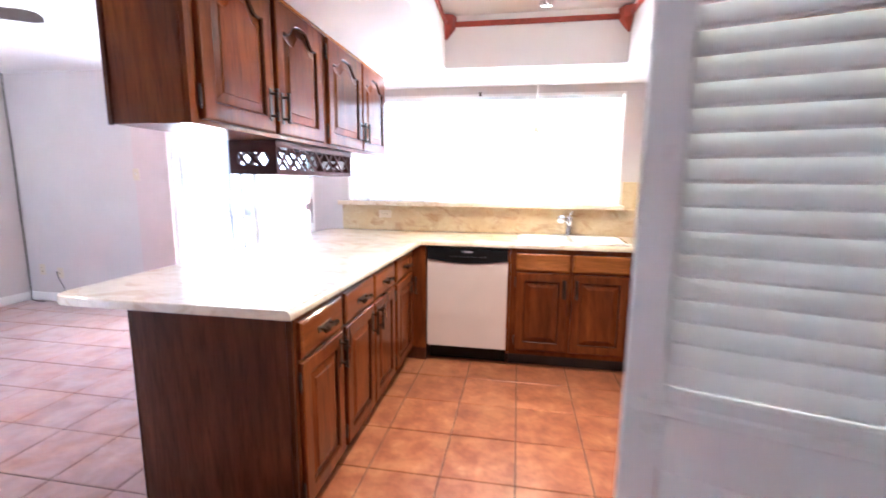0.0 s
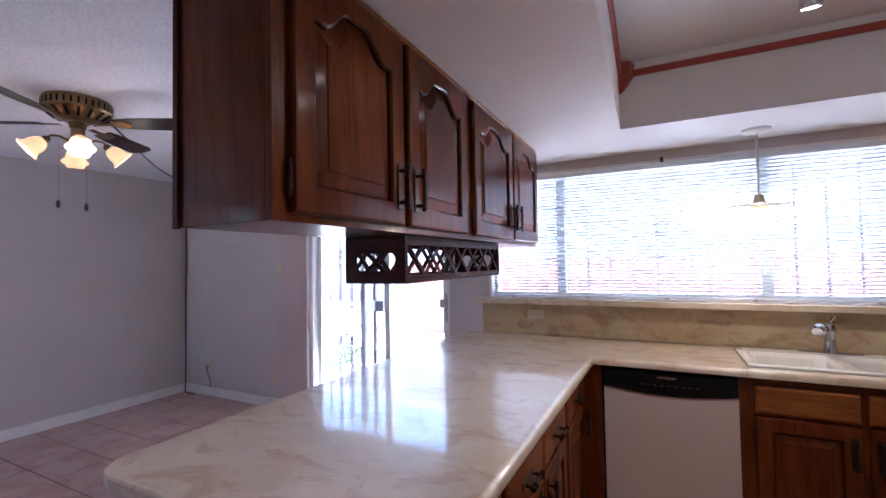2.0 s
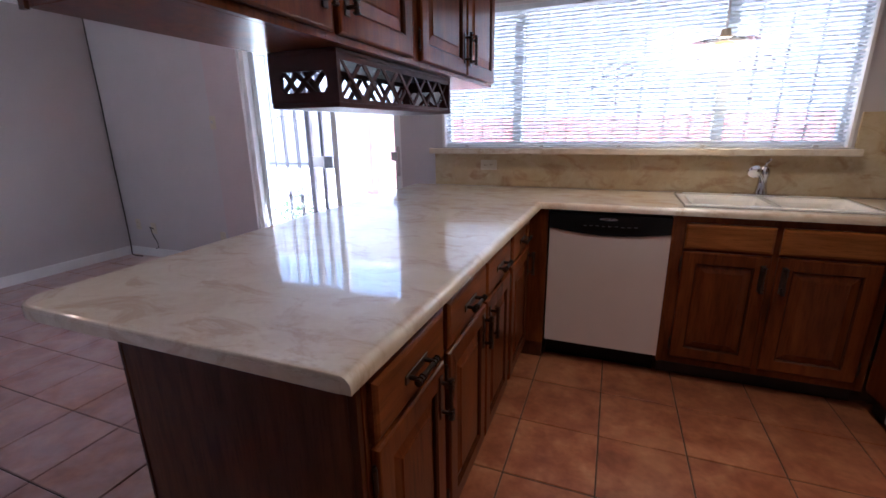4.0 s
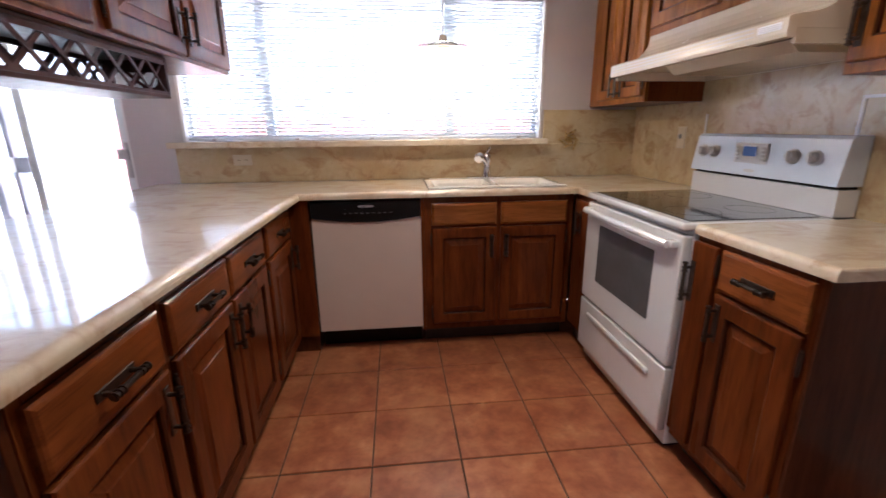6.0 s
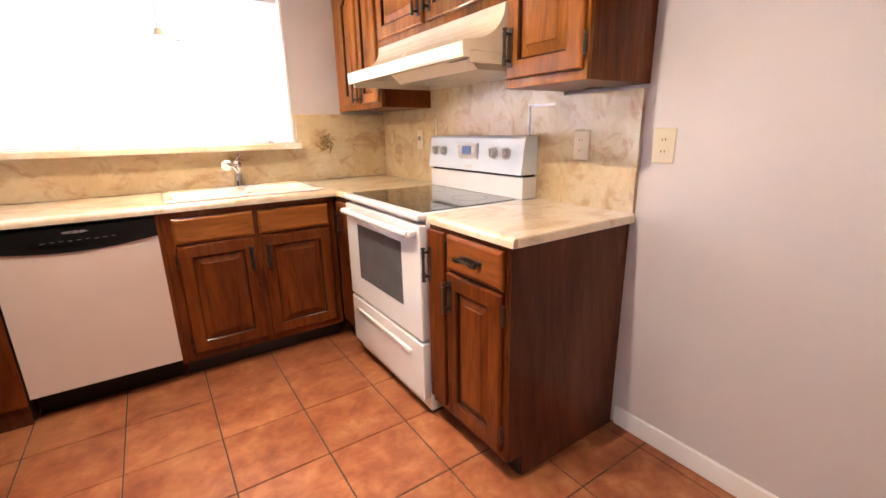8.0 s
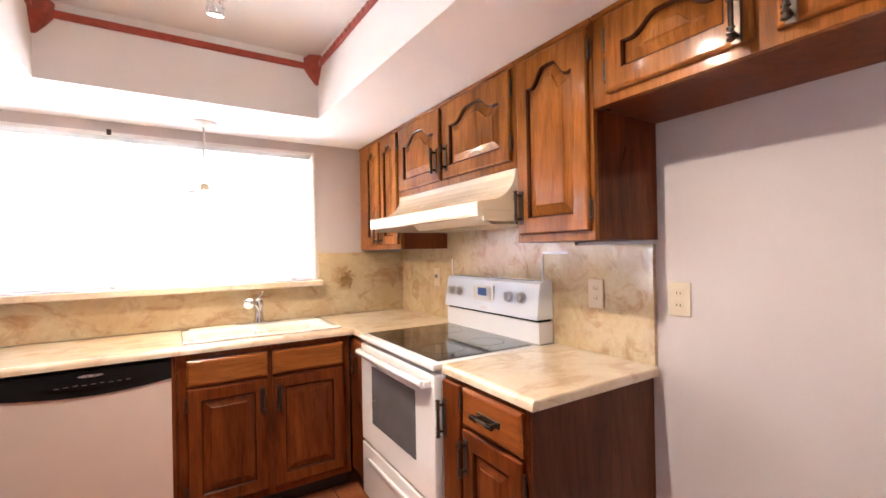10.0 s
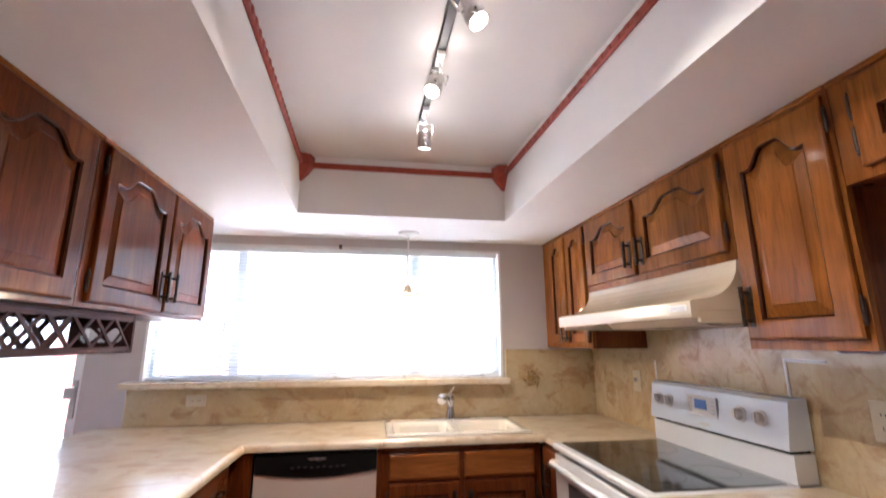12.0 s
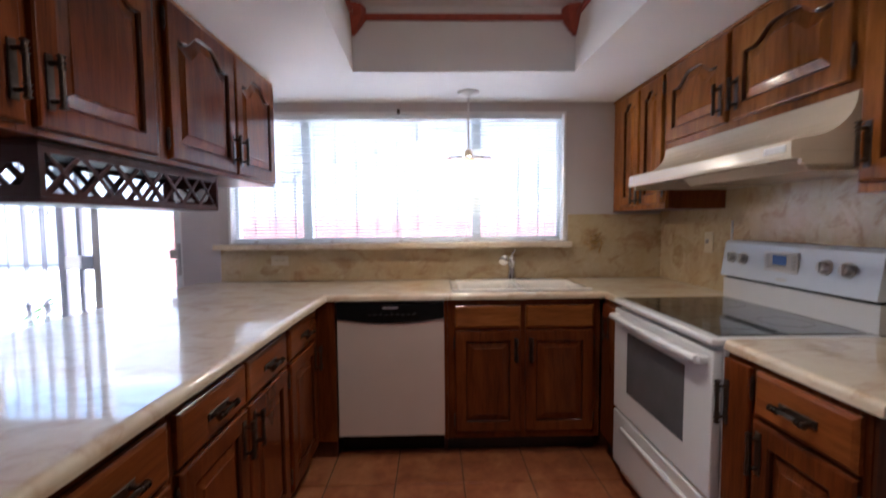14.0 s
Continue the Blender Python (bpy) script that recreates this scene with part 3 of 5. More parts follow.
def panel_door(parent, face, c, u0, u1, v0, v1, rise=0.0, pull_at=None, hinge_u=None, rail=0.058, wood_mat=None):
    """A frame-and-panel door on plane c: arched or square opening, raised centre panel, pull and hinges."""
    at = on_face(face, c)
    t = 0.019
    low = v1 - rail - rise * 1.0
    inner = opening_loop(u0 + rail, u1 - rail, v0 + rail, low, rise)
    inner2 = opening_loop(u0 + rail, u1 - rail, v0 + rail, low, rise, 0.006)
    wm = wood_mat or WOOD
    bm = bmesh.new()
    loops = [[at(u, v, 0.001) for u, v in outer_loop(u0, u1, v0, v1)], [at(u, v, t - 0.006) for u, v in outer_loop(u0, u1, v0, v1)],
             [at(u, v, t - 0.001) for u, v in outer_loop(u0, u1, v0, v1, 0.004)], [at(u, v, t) for u, v in outer_loop(u0, u1, v0, v1, 0.008)],
             [at(u, v, t) for u, v in inner]]
    rings_between(bm, loops, False)
    door = part("door", bm, wm, parent)
    gm = bmesh.new()
    rings_between(gm, [[at(u, v, t) for u, v in inner], [at(u, v, t - 0.005) for u, v in inner2], [at(u, v, 0.005) for u, v in inner2]], False)
    part("routed_edge", gm, GLAZE, door, "dark glazed routed edge")
    pm = bmesh.new()
    wdt = u1 - u0 - 2 * rail
    a = min(0.030, wdt * 0.16)
    loops = [[at(u, v, w) for u, v in opening_loop(u0 + rail, u1 - rail, v0 + rail, low, rise * f, i)]
             for i, w, f in ((0.005, 0.003, 1.0), (0.009, 0.006, 1.0), (0.010 + a, 0.015, 0.94), (0.013 + a, 0.018, 0.93))]
    field = rings_between(pm, loops, False)[-1]
    crown = field[2:]
    foot = [pm.verts.new(at(u, v0 + rail + 0.013 + a, 0.018)) for u, v in opening_loop(u0 + rail, u1 - rail, v0 + rail, low, 0, 0.013 + a)[2:]]
    for k in range(len(crown) - 1):
        pm.faces.new((crown[k], crown[k + 1], foot[k + 1], foot[k]))
    part("panel", pm, wm, door)
    if pull_at:
        pull(face, c + {"L": t, "R": -t, "S": -t}[face], pull_at[0], pull_at[1], door)
    if hinge_u is not None:
        for v in (v0 + 0.07, v1 - 0.07):
            hinge(face, c, hinge_u, v, door)
    return door


def drawer_front(parent, face, c, u0, u1, v0, v1, with_pull=True):
    at = on_face(face, c)
    loops = [[at(u, v, w) for u, v in ((u0 + i, v0 + i), (u1 - i, v0 + i), (u1 - i, v1 - i), (u0 + i, v1 - i))]
             for i, w in ((0, 0.001), (0, 0.012), (0.005, 0.016), (0.012, 0.019), (0.014, 0.019))]
    bm = bmesh.new()
    rings_between(bm, loops)
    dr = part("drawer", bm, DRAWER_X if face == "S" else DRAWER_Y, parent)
    if with_pull:
        pull(face, c + {"L": 0.019, "R": -0.019, "S": -0.019}[face], (u0 + u1) / 2, (v0 + v1) / 2, dr, False, 0.115)
    return dr


def frame_boards(face, c, u0, u1, v0, v1, stiles, rails, depth=0.019):
    """A face frame: upright boards at stiles, level boards at rails, as (start, end) along and up."""
    at = on_face(face, c)
    bm = bmesh.new()

    def brd(a, b, lo, hi):
        p, q = at(a, lo, -depth), at(b, hi, 0.0)
        box(bm, [min(i, j) for i, j in zip(p, q)], [max(i, j) for i, j in zip(p, q)], 0.0008)

    for a, b in stiles:
        brd(a, b, v0, v1)
    edges = sorted(stiles)
    for lo, hi in rails:
        for (_, b), (a, _) in zip(edges, edges[1:]):
            brd(b, a, lo, hi)
    return bm


# ---- base cabinets of the peninsula (doors face +x) ----
PF = -0.560          # face frame
TOP = 0.877          # underside of the worktop
PB = -1.20           # back panel
for y0, y1, cells in ((1.435, 1.832, [(1.450, 1.812)]), (1.832, 2.640, [(1.850, 2.225), (2.240, 2.615)]), (2.640, 3.150, [(2.660, 3.060)])):
    cab = thing("base_cabinet", ((PB + PF) / 2, (y0 + y1) / 2, 0), "dark-stained oak base cabinet with drawer over panelled door" if len(cells) == 1 else "dark-stained oak base cabinet with two drawers over two doors", "base cabinet", "peninsula base cabinets")
    e = 0.001
    part("body", boxes(((PB, y0 + e, 0.10), (PF - 0.0195, y1 - e, TOP)), bevel=0.001), WOOD_DARK, cab)
    st = [(y0 + e, cells[0][0] + 0.012)] + [(a[1] - 0.012, b[0] + 0.012) for a, b in zip(cells, cells[1:])] + [(cells[-1][1] - 0.012, y1 - e)]
    part("face_frame", frame_boards("L", PF, y0, y1, 0.10, TOP, st, [(0.10, 0.135), (0.690, 0.715), (0.842, TOP)]), WOOD, cab)
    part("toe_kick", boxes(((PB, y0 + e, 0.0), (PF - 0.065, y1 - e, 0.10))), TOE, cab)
    for k, (a, b) in enumerate(cells):
        drawer_front(cab, "L", PF, a, b, 0.703, 0.840)
        pair_left = len(cells) == 2 and k == 0
        panel_door(cab, "L", PF, a, b, 0.122, 0.690, 0, (b - 0.035, 0.60) if pair_left or len(cells) == 1 else (a + 0.035, 0.60), a - 0.004 if pair_left or len(cells) == 1 else b + 0.004)
ep = thing("end_panel", ((PB + PF) / 2, 1.426, 0), "dark-stained plywood end panel of the peninsula", "end panel")
part("board", boxes(((PB + 0.008, 1.418, 0.0), (PF - 0.021, 1.434, TOP)), bevel=0.001), WOOD_DARK, ep)
for x in (PB - 0.004, PF - 0.0205):
    part("edge_strip", boxes(((x, 1.4165, 0.0), (x + 0.0115 if x < -1 else PF - 0.001, 1.434, TOP)), bevel=0.0015), GLAZE, ep, "dark wooden edge strip")
solid("back_panel", boxes(((PB - 0.016, 1.436, 0.0), (PB - 0.001, NY - 0.002, TOP))), WOOD_DARK, "dark-stained plywood back of the peninsula", "back panel", "thing")
# blind corner between peninsula and dishwasher
cor = thing("corner_cabinet", (-0.82, 3.43, 0), "dark-stained oak blind corner cabinet", "corner cabinet")
part("body", boxes(((PB, 3.152, 0.0), (-0.462, NY - 0.001, TOP))), WOOD_DARK, cor)
part("filler", boxes(((PF - 0.02, 3.133, 0.10), (-0.458, 3.151, TOP))), WOOD, cor)

# ---- sink base (doors face -y) ----
SF = 3.145
sb_ = thing("sink_cabinet", (0.55, 3.43, 0), "dark-stained oak sink cabinet with two doors", "sink cabinet")
part("body", boxes(((0.148, SF + 0.02, 0.10), (0.985, NY - 0.03, 0.72)), ((0.148, SF + 0.02, 0.72), (0.160, NY - 0.03, TOP)), ((0.972, SF + 0.02, 0.72), (0.985, NY - 0.03, TOP))), WOOD_DARK, sb_)
part("face_frame", frame_boards("S", SF, 0.148, 0.985, 0.10, TOP, [(0.148, 0.200), (0.535, 0.580), (0.935, 0.985)], [(0.10, 0.155), (0.700, 0.725), (0.842, TOP)]), WOOD, sb_)
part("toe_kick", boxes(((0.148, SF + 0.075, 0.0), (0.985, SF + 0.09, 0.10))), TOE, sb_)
drawer_front(sb_, "S", SF, 0.188, 0.546, 0.718, 0.842, False)
drawer_front(sb_, "S", SF, 0.572, 0.946, 0.718, 0.842, False)
panel_door(sb_, "S", SF, 0.188, 0.546, 0.140, 0.706, 0, (0.518, 0.60), 0.184)
panel_door(sb_, "S", SF, 0.572, 0.946, 0.140, 0.706, 0, (0.600, 0.60), 0.950)
# narrow corner door beside the cooker
nc = thing("corner_cabinet", (1.3, 3.2, 0), "narrow dark-stained oak corner cabinet beside the cooker", "corner cabinet")
part("body", boxes(((1.010, 2.945, 0.10), (EX - 0.02, SF + 0.018, TOP))), WOOD_DARK, nc)
part("toe_kick", boxes(((1.05, 2.945, 0.0), (1.07, SF + 0.018, 0.10))), TOE, nc)
nd = part("door", boxes(((0.990, 2.955, 0.125), (1.009, SF - 0.012, 0.848)), bevel=0.004), WOOD, nc)
pull("R", 0.990, 3.045, 0.73, nd)

# ---- base cabinet by the wall (doors face -x) ----
RF = 1.017
rb = thing("base_cabinet", (1.3, 1.93, 0), "dark-stained oak base cabinet between cooker and wall", "base cabinet")
part("body", boxes(((RF + 0.0195, 1.707, 0.09), (EX - 0.022, 2.163, TOP))), WOOD_DARK, rb)
part("end_panel", boxes(((RF + 0.002, 1.697, 0.09), (EX - 0.016, 1.706, TOP)), ((RF + 0.075, 1.697, 0.0), (EX - 0.016, 1.706, 0.09))), WOOD_DARK, rb, "dark-stained plywood side")
part("face_frame", frame_boards("R", RF, 1.707, 2.163, 0.09, TOP, [(1.707, 1.740), (2.015, 2.066), (2.150, 2.163)], [(0.09, 0.13), (0.700, 0.722), (0.845, TOP)]), WOOD, rb)
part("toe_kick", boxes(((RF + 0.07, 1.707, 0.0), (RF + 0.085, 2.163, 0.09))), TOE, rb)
drawer_front(rb, "R", RF, 1.724, 2.030, 0.728, 0.860)
panel_door(rb, "R", RF, 1.724, 2.030, 0.125, 0.716, 0, (2.004, 0.625), 1.720)
nd = part("door", boxes(((RF - 0.019, 2.050, 0.125), (RF - 0.001, 2.160, 0.860)), bevel=0.004), WOOD, rb)
pull("R", RF - 0.019, 2.142, 0.72, nd, True, 0.14)
hinge("R", RF, 2.046, 0.80, nd)

# ---- worktops ----


def worktop(bm, xs, ys, keep, z0, z1, edge=0.012):
    """A slab over the kept cells of a grid, its upper outer edges rounded."""
    at = {}

    def v(i, j):
        if (i, j) not in at:
            at[i, j] = bm.verts.new((xs[i], ys[j], z1))
        return at[i, j]

    faces = [bm.faces.new((v(i, j), v(i + 1, j), v(i + 1, j + 1), v(i, j + 1))) for i in range(len(xs) - 1) for j in range(len(ys) - 1) if keep(i, j)]
    r = bmesh.ops.extrude_face_region(bm, geom=faces)
    low = [g for g in r["geom"] if isinstance(g, bmesh.types.BMVert)]
    bmesh.ops.translate(bm, vec=(0, 0, z0 - z1), verts=low)
    return bm


def round_edges(bm, test, offset, seg=3):
    edges = [e for e in bm.edges if test(*(w.co for w in e.verts)) and len(e.link_faces) == 2 and e.calc_face_angle(0) > 0.5]
    bmesh.ops.bevel(bm, geom=edges, offset=offset, segments=seg, profile=0.5, affect="EDGES")


CT = 0.911
WTX = [-1.480, -0.500, 0.195, 0.935, 1.0, EX - SP]
WTY = [1.356, 2.940, 3.115, 3.205, 3.615, NY - SP]
bm = worktop(bmesh.new(), WTX, WTY, lambda i, j: (i == 0) or (j >= 2 and not (i == 2 and j == 3) and i < 4) or (i == 4 and j >= 1), CT - 0.033, CT)
# the peninsula stands a degree out of square
for v in bm.verts:
    if abs(v.co.x + 0.5) < 0.001:
        v.co.x += 0.004 - 0.030 * (3.115 - v.co.y) / 1.74
vert = [e for e in bm.edges if abs(e.verts[0].co.z - e.verts[1].co.z) > 0.02 and e.verts[0].co.y < 1.40 and e.verts[0].co.x < -1.2]
bmesh.ops.bevel(bm, geom=vert, offset=0.080, segments=8, profile=0.5, affect="EDGES")
round_edges(bm, lambda a, b: min(a.z, b.z) > CT - 0.001 and (max(abs(a.x + 0.51), abs(b.x + 0.51)) < 0.03 or (max(abs(a.y - 3.115), abs(b.y - 3.115)) < 0.001 and max(a.x, b.x) > -0.5)), 0.022, 5)
round_edges(bm, lambda a, b: min(a.z, b.z) > CT - 0.001 and (max(a.y, b.y) < 1.45 or max(a.x, b.x) < -1.4), 0.008, 2)
wt = thing("worktop", (-0.9, 2.4, CT - 0.033), "glossy cream marbled worktop over peninsula and sink run", "worktop")
part("slab", bm, MARBLE, wt, "", True)
part("end_strip", boxes(((-1.392, 1.3545, CT - 0.033), (-0.546, 1.356, CT - 0.009))), MARBLE, wt)
bm = boxes(((1.003, 1.677, CT - 0.031), (EX - SP, 2.166, CT + 0.002)))
round_edges(bm, lambda a, b: min(a.z, b.z) > CT - 0.001 and max(a.x, b.x) < 1.008, 0.016, 5)
round_edges(bm, lambda a, b: min(a.z, b.z) > CT - 0.001 and max(a.y, b.y) < 1.70, 0.006, 2)
wt = thing("worktop", (1.3, 1.93, CT - 0.031), "glossy cream marbled worktop beside the cooker", "worktop")
part("slab", bm, MARBLE, wt, "", True)
part("end_strip", boxes(((1.024, 1.6755, CT - 0.031), (EX - SP, 1.677, CT - 0.005))), MARBLE, wt)

# ---- sink and tap ----
sk = thing("sink", (0.565, 3.41, CT), "white drop-in double sink in the worktop", "sink")
bm = bmesh.new()
rx0, rx1, ry0, ry1 = 0.176, 0.955, 3.188, 3.635
bx = [rx0, 0.215, 0.545, 0.585, 0.915, rx1]
by = [ry0, 3.225, 3.535, ry1]
worktop(bm, bx, by, lambda i, j: not (j == 1 and i in (1, 3)), CT + 0.0018, CT + 0.011)
round_edges(bm, lambda a, b: a.z > CT + 0.01 and b.z > CT + 0.01, 0.006, 2)
part("rim", bm, SINK, sk, "", True)
# thin dark ring just outside the sink rim
bm = bmesh.new()
worktop(bm, [rx0 - 0.003, rx0 + 0.02, rx1 - 0.02, rx1 + 0.003], [ry0 - 0.003, ry0 + 0.02, ry1 - 0.02, ry1 + 0.003], lambda i, j: not (i == 1 and j == 1), CT + 0.0003, CT + 0.0016)
part("rim_line", bm, IRON, sk, "thin dark line round the rim")


def basin(x0, x1, y0, y1, z1, z0):
    bm = bmesh.new()

    def loop(i, z):
        r = 0.04
        pts = []
        for cx, cy, a0 in ((x1 - i - r, y1 - i - r, 0), (x0 + i + r, y1 - i - r, 90), (x0 + i + r, y0 + i + r, 180), (x1 - i - r, y0 + i + r, 270)):
            for k in range(5):
                a = radians(a0 + 22.5 * k)
                pts.append((cx + r * math.cos(a), cy + r * math.sin(a), z))
        return pts

    rings_between(bm, [loop(-0.004, z1), loop(0.004, z1 - 0.02), loop(0.012, z0 + 0.03), loop(0.04, z0)], True)
    return bm


part("basin", basin(0.218, 0.542, 3.228, 3.532, CT + 0.008, 0.745), SINK, sk, "", True)
part("basin", basin(0.588, 0.912, 3.228, 3.532, CT + 0.008, 0.745), SINK, sk, "", True)
for dx in (0.38, 0.75):
    part("drain", lathe(bmesh.new(), [(0.04, 0.0), (0.04, 0.004), (0.03, 0.003)], (dx, 3.38, 0.746)), STEEL, sk, "", True)

tap = thing("tap", (0.580, 3.592, CT + 0.011), "chrome single-lever kitchen tap on the sink", "tap")
tz = CT + 0.011
bm = bmesh.new()
box(bm, (0.455, 3.567, tz), (0.705, 3.617, tz + 0.010), 0.0045, 2)
part("base_plate", bm, CHROME, tap, "", True)
part("body", lathe(bmesh.new(), [(0.031, 0.0), (0.027, 0.02), (0.022, 0.05), (0.022, 0.085), (0.026, 0.10), (0.026, 0.125), (0.017, 0.14), (0.006, 0.145)], (0.580, 3.592, tz + 0.010)), CHROME, tap, "", True)
part("spout", tube(bmesh.new(), [(0.578, 3.590, tz + 0.075), (0.560, 3.565, tz + 0.105), (0.535, 3.525, tz + 0.135), (0.515, 3.490, tz + 0.150)], 0.013, 12), CHROME, tap, "", True)
part("spray_head", lathe(bmesh.new(), [(0.015, -0.01), (0.024, 0.005), (0.030, 0.026), (0.030, 0.042), (0.023, 0.050)], (0.522, 3.502, tz + 0.147), (-0.35, -0.62, -0.35)), CHROME, tap, "", True)
part("lever", tube(bmesh.new(), [(0.580, 3.592, tz + 0.148), (0.585, 3.592, tz + 0.166), (0.596, 3.590, tz + 0.184), (0.604, 3.588, tz + 0.190)], 0.0065, 10), CHROME, tap, "", True)

# ---- dishwasher ----
dw = thing("dishwasher", (-0.16, 3.40, 0), "white dishwasher with black control strip, built in", "dishwasher")
dx0, dx1 = -0.452, 0.132
part("body", boxes(((dx0 + 0.004, 3.158, 0.127), (dx1 - 0.004, NY - 0.05, 0.862)), ((dx0 + 0.004, 3.241, 0.01), (dx1 - 0.004, NY - 0.05, 0.126))), BLACK, dw)
N_ = 16
low = [(dx0 + 0.004 + (dx1 - dx0 - 0.008) * k / N_, 0.778 - 0.026 * math.sin(math.pi * k / N_)) for k in range(N_ + 1)]
bm = prism(bmesh.new(), [(dx0 + 0.004, 0.128)] + [(dx1 - 0.004, 0.128)] + low[::-1], lambda u, v, s: (u, 3.157 if s else 3.132, v))
part("door", bm, DW_WHITE, dw)
part("control_strip", prism(bmesh.new(), low + [(dx1 - 0.004, 0.860), (dx0 + 0.004, 0.860)], lambda u, v, s: (u, 3.157 if s else 3.126, v)), BLACK, dw)
bm = bmesh.new()
inner = [(-0.16 + 0.155 * math.cos(a), 0.808 + 0.020 * math.sin(a)) for a in (2 * math.pi * k / 20 for k in range(20))]
prism(bm, inner, lambda u, v, s: (u, 3.1262 if s else 3.119, v))
part("handle_lip", bm, BLACK, dw)
part("badge", prism(bmesh.new(), [(-0.16 + 0.045 * math.cos(a), 0.838 + 0.006 * math.sin(a)) for a in (2 * math.pi * k / 16 for k in range(16))], lambda u, v, s: (u, 3.127 if s else 3.1235, v)), STEEL, dw, "small silver oval badge")
for k in range(9):
    u = -0.28 + 0.030 * k
    part("button_mark", boxes(((u, 3.1178, 0.800 + 0.0012 * (k % 3)), (u + 0.016, 3.1192, 0.804 + 0.0012 * (k % 3)))), TRACK, dw, "small grey printed mark")
part("toe_panel", boxes(((dx0 + 0.004, 3.225, 0.0), (dx1 - 0.004, 3.24, 0.126))), BLACK, dw)
part("side_trim", boxes(((dx1 - 0.003, 3.135, 0.10), (0.147, 3.157, TOP))), WOOD, dw)

# ---- cooker ----
ck = thing("cooker", (1.28, 2.55, 0), "white electric cooker with black glass top", "cooker")
cy0, cy1, cx0 = 2.174, 2.934, 0.968
part("body", boxes(((1.012, cy0 + 0.003, 0.02), (EX - 0.04, cy1 - 0.003, 0.885)), bevel=0.004), WHITE, ck)
bm = bmesh.new()
box(bm, (cx0 - 0.002, cy0, 0.886), (1.535, cy1, 0.914), 0.009, 3)
part("cooktop_frame", bm, WHITE, ck, "", True)
top = part("glass_top", boxes(((1.005, cy0 + 0.026, 0.9135), (1.50, cy1 - 0.026, 0.9175)), bevel=0.001), BLACK_GLASS, ck, "black ceramic glass hob")
for ex, ey, er in ((1.13, 2.37, 0.10), (1.13, 2.74, 0.085), (1.37, 2.37, 0.085), (1.37, 2.74, 0.10)):
    bm = bmesh.new()
    circ = [(math.cos(2 * math.pi * q / 40), math.sin(2 * math.pi * q / 40)) for q in range(40)]
    rings_between(bm, [[(ex + r * c, ey + r * d_, 0.9178) for c, d_ in circ] for r in (er - 0.003, er)], False)
    part("ring_mark", bm, RINGS, top)
# oven door
od = part("oven_door", boxes(((cx0 + 0.006, cy0 + 0.004, 0.368), (1.011, cy1 - 0.004, 0.868)), bevel=0.007, seg=3), WHITE, ck, "", True)
part("door_window", boxes(((cx0 + 0.0035, 2.330, 0.490), (cx0 + 0.0075, 2.785, 0.775)), bevel=0.001), OVEN_GLASS, od, "dark oven window")
hb = bmesh.new()
hy = [(cx0 - 0.030 + 0.006 * abs(k - 5) / 5, cy0 + 0.04 + (cy1 - cy0 - 0.08) * k / 10, 0.832) for k in range(11)]
tube(hb, hy, 0.015, 10)
for y in (cy0 + 0.045, cy1 - 0.045):
    box(hb, (cx0 - 0.024, y - 0.02, 0.820), (cx0 + 0.008, y + 0.02, 0.846), 0.005, 2)
part("handle", hb, WHITE, od, "", True)
for k in range(9):
    y = cy0 + 0.10 + k * 0.068
    part("vent_slot", boxes(((cx0 + 0.004, y, 0.859), (cx0 + 0.0065, y + 0.045, 0.862))), GREY, od)
dr = part("drawer", boxes(((cx0 + 0.006, cy0 + 0.004, 0.085), (1.011, cy1 - 0.004, 0.356)), bevel=0.007, seg=3), WHITE, ck, "", True)
part("drawer_pull", boxes(((cx0 - 0.004, cy0 + 0.10, 0.275), (cx0 + 0.008, cy1 - 0.10, 0.300)), bevel=0.006, seg=3), WHITE, dr, "", True)
part("plinth", boxes(((1.03, cy0 + 0.02, 0.0), (1.50, cy1 - 0.02, 0.084))), BLACK, ck)
# back guard with knobs and display
bm = prism(bmesh.new(), [(1.520, 0.9165), (1.520, 1.012), (EX - 0.025, 1.012), (EX - 0.025, 0.9165)], lambda u, v, s: (u, cy1 - 0.002 if s else cy0 + 0.002, v))
bg = part("back_guard", bm, WHITE, ck)
bm = prism(bmesh.new(), [(1.505, 1.024), (1.527, 1.183), (1.540, 1.195), (EX - 0.025, 1.195), (EX - 0.025, 1.024)], lambda u, v, s: (u, cy1 if s else cy0, v))
cp = part("control_panel", bm, PANEL, ck, "pale cool-grey control panel")
part("shadow_gap", boxes(((1.53, cy0 + 0.01, 1.0125), (EX - 0.03, cy1 - 0.01, 1.0235))), BLACK, ck)


def on_panel(y, v, out):
    t_ = (v - 1.024) / 0.159
    return (1.505 + 0.022 * t_ - out, y, v + 0.14 * out)


for y in (2.870, 2.795, 2.375, 2.285):
    kb = part("knob", lathe(bmesh.new(), [(0.029, 0.0), (0.029, 0.004), (0.021, 0.006), (0.019, 0.022), (0.017, 0.024)], on_panel(y, 1.115, 0.0005), (-1, 0, 0.138), 24), GREY, cp, "round grey control knob", True)
    p0 = on_panel(y, 1.115, 0.024)
    part("pointer", boxes(((p0[0] - 0.006, y - 0.004, p0[2] - 0.018), (p0[0] + 0.004, y + 0.004, p0[2] + 0.018)), bevel=0.001), WHITE, kb)
part("display_panel", boxes(((1.511, 2.49, 1.075), (1.520, 2.665, 1.160)), bevel=0.002), WHITE, cp)
part("display", boxes(((1.509, 2.545, 1.105), (1.513, 2.615, 1.145))), LCD, cp, "small blue clock display")
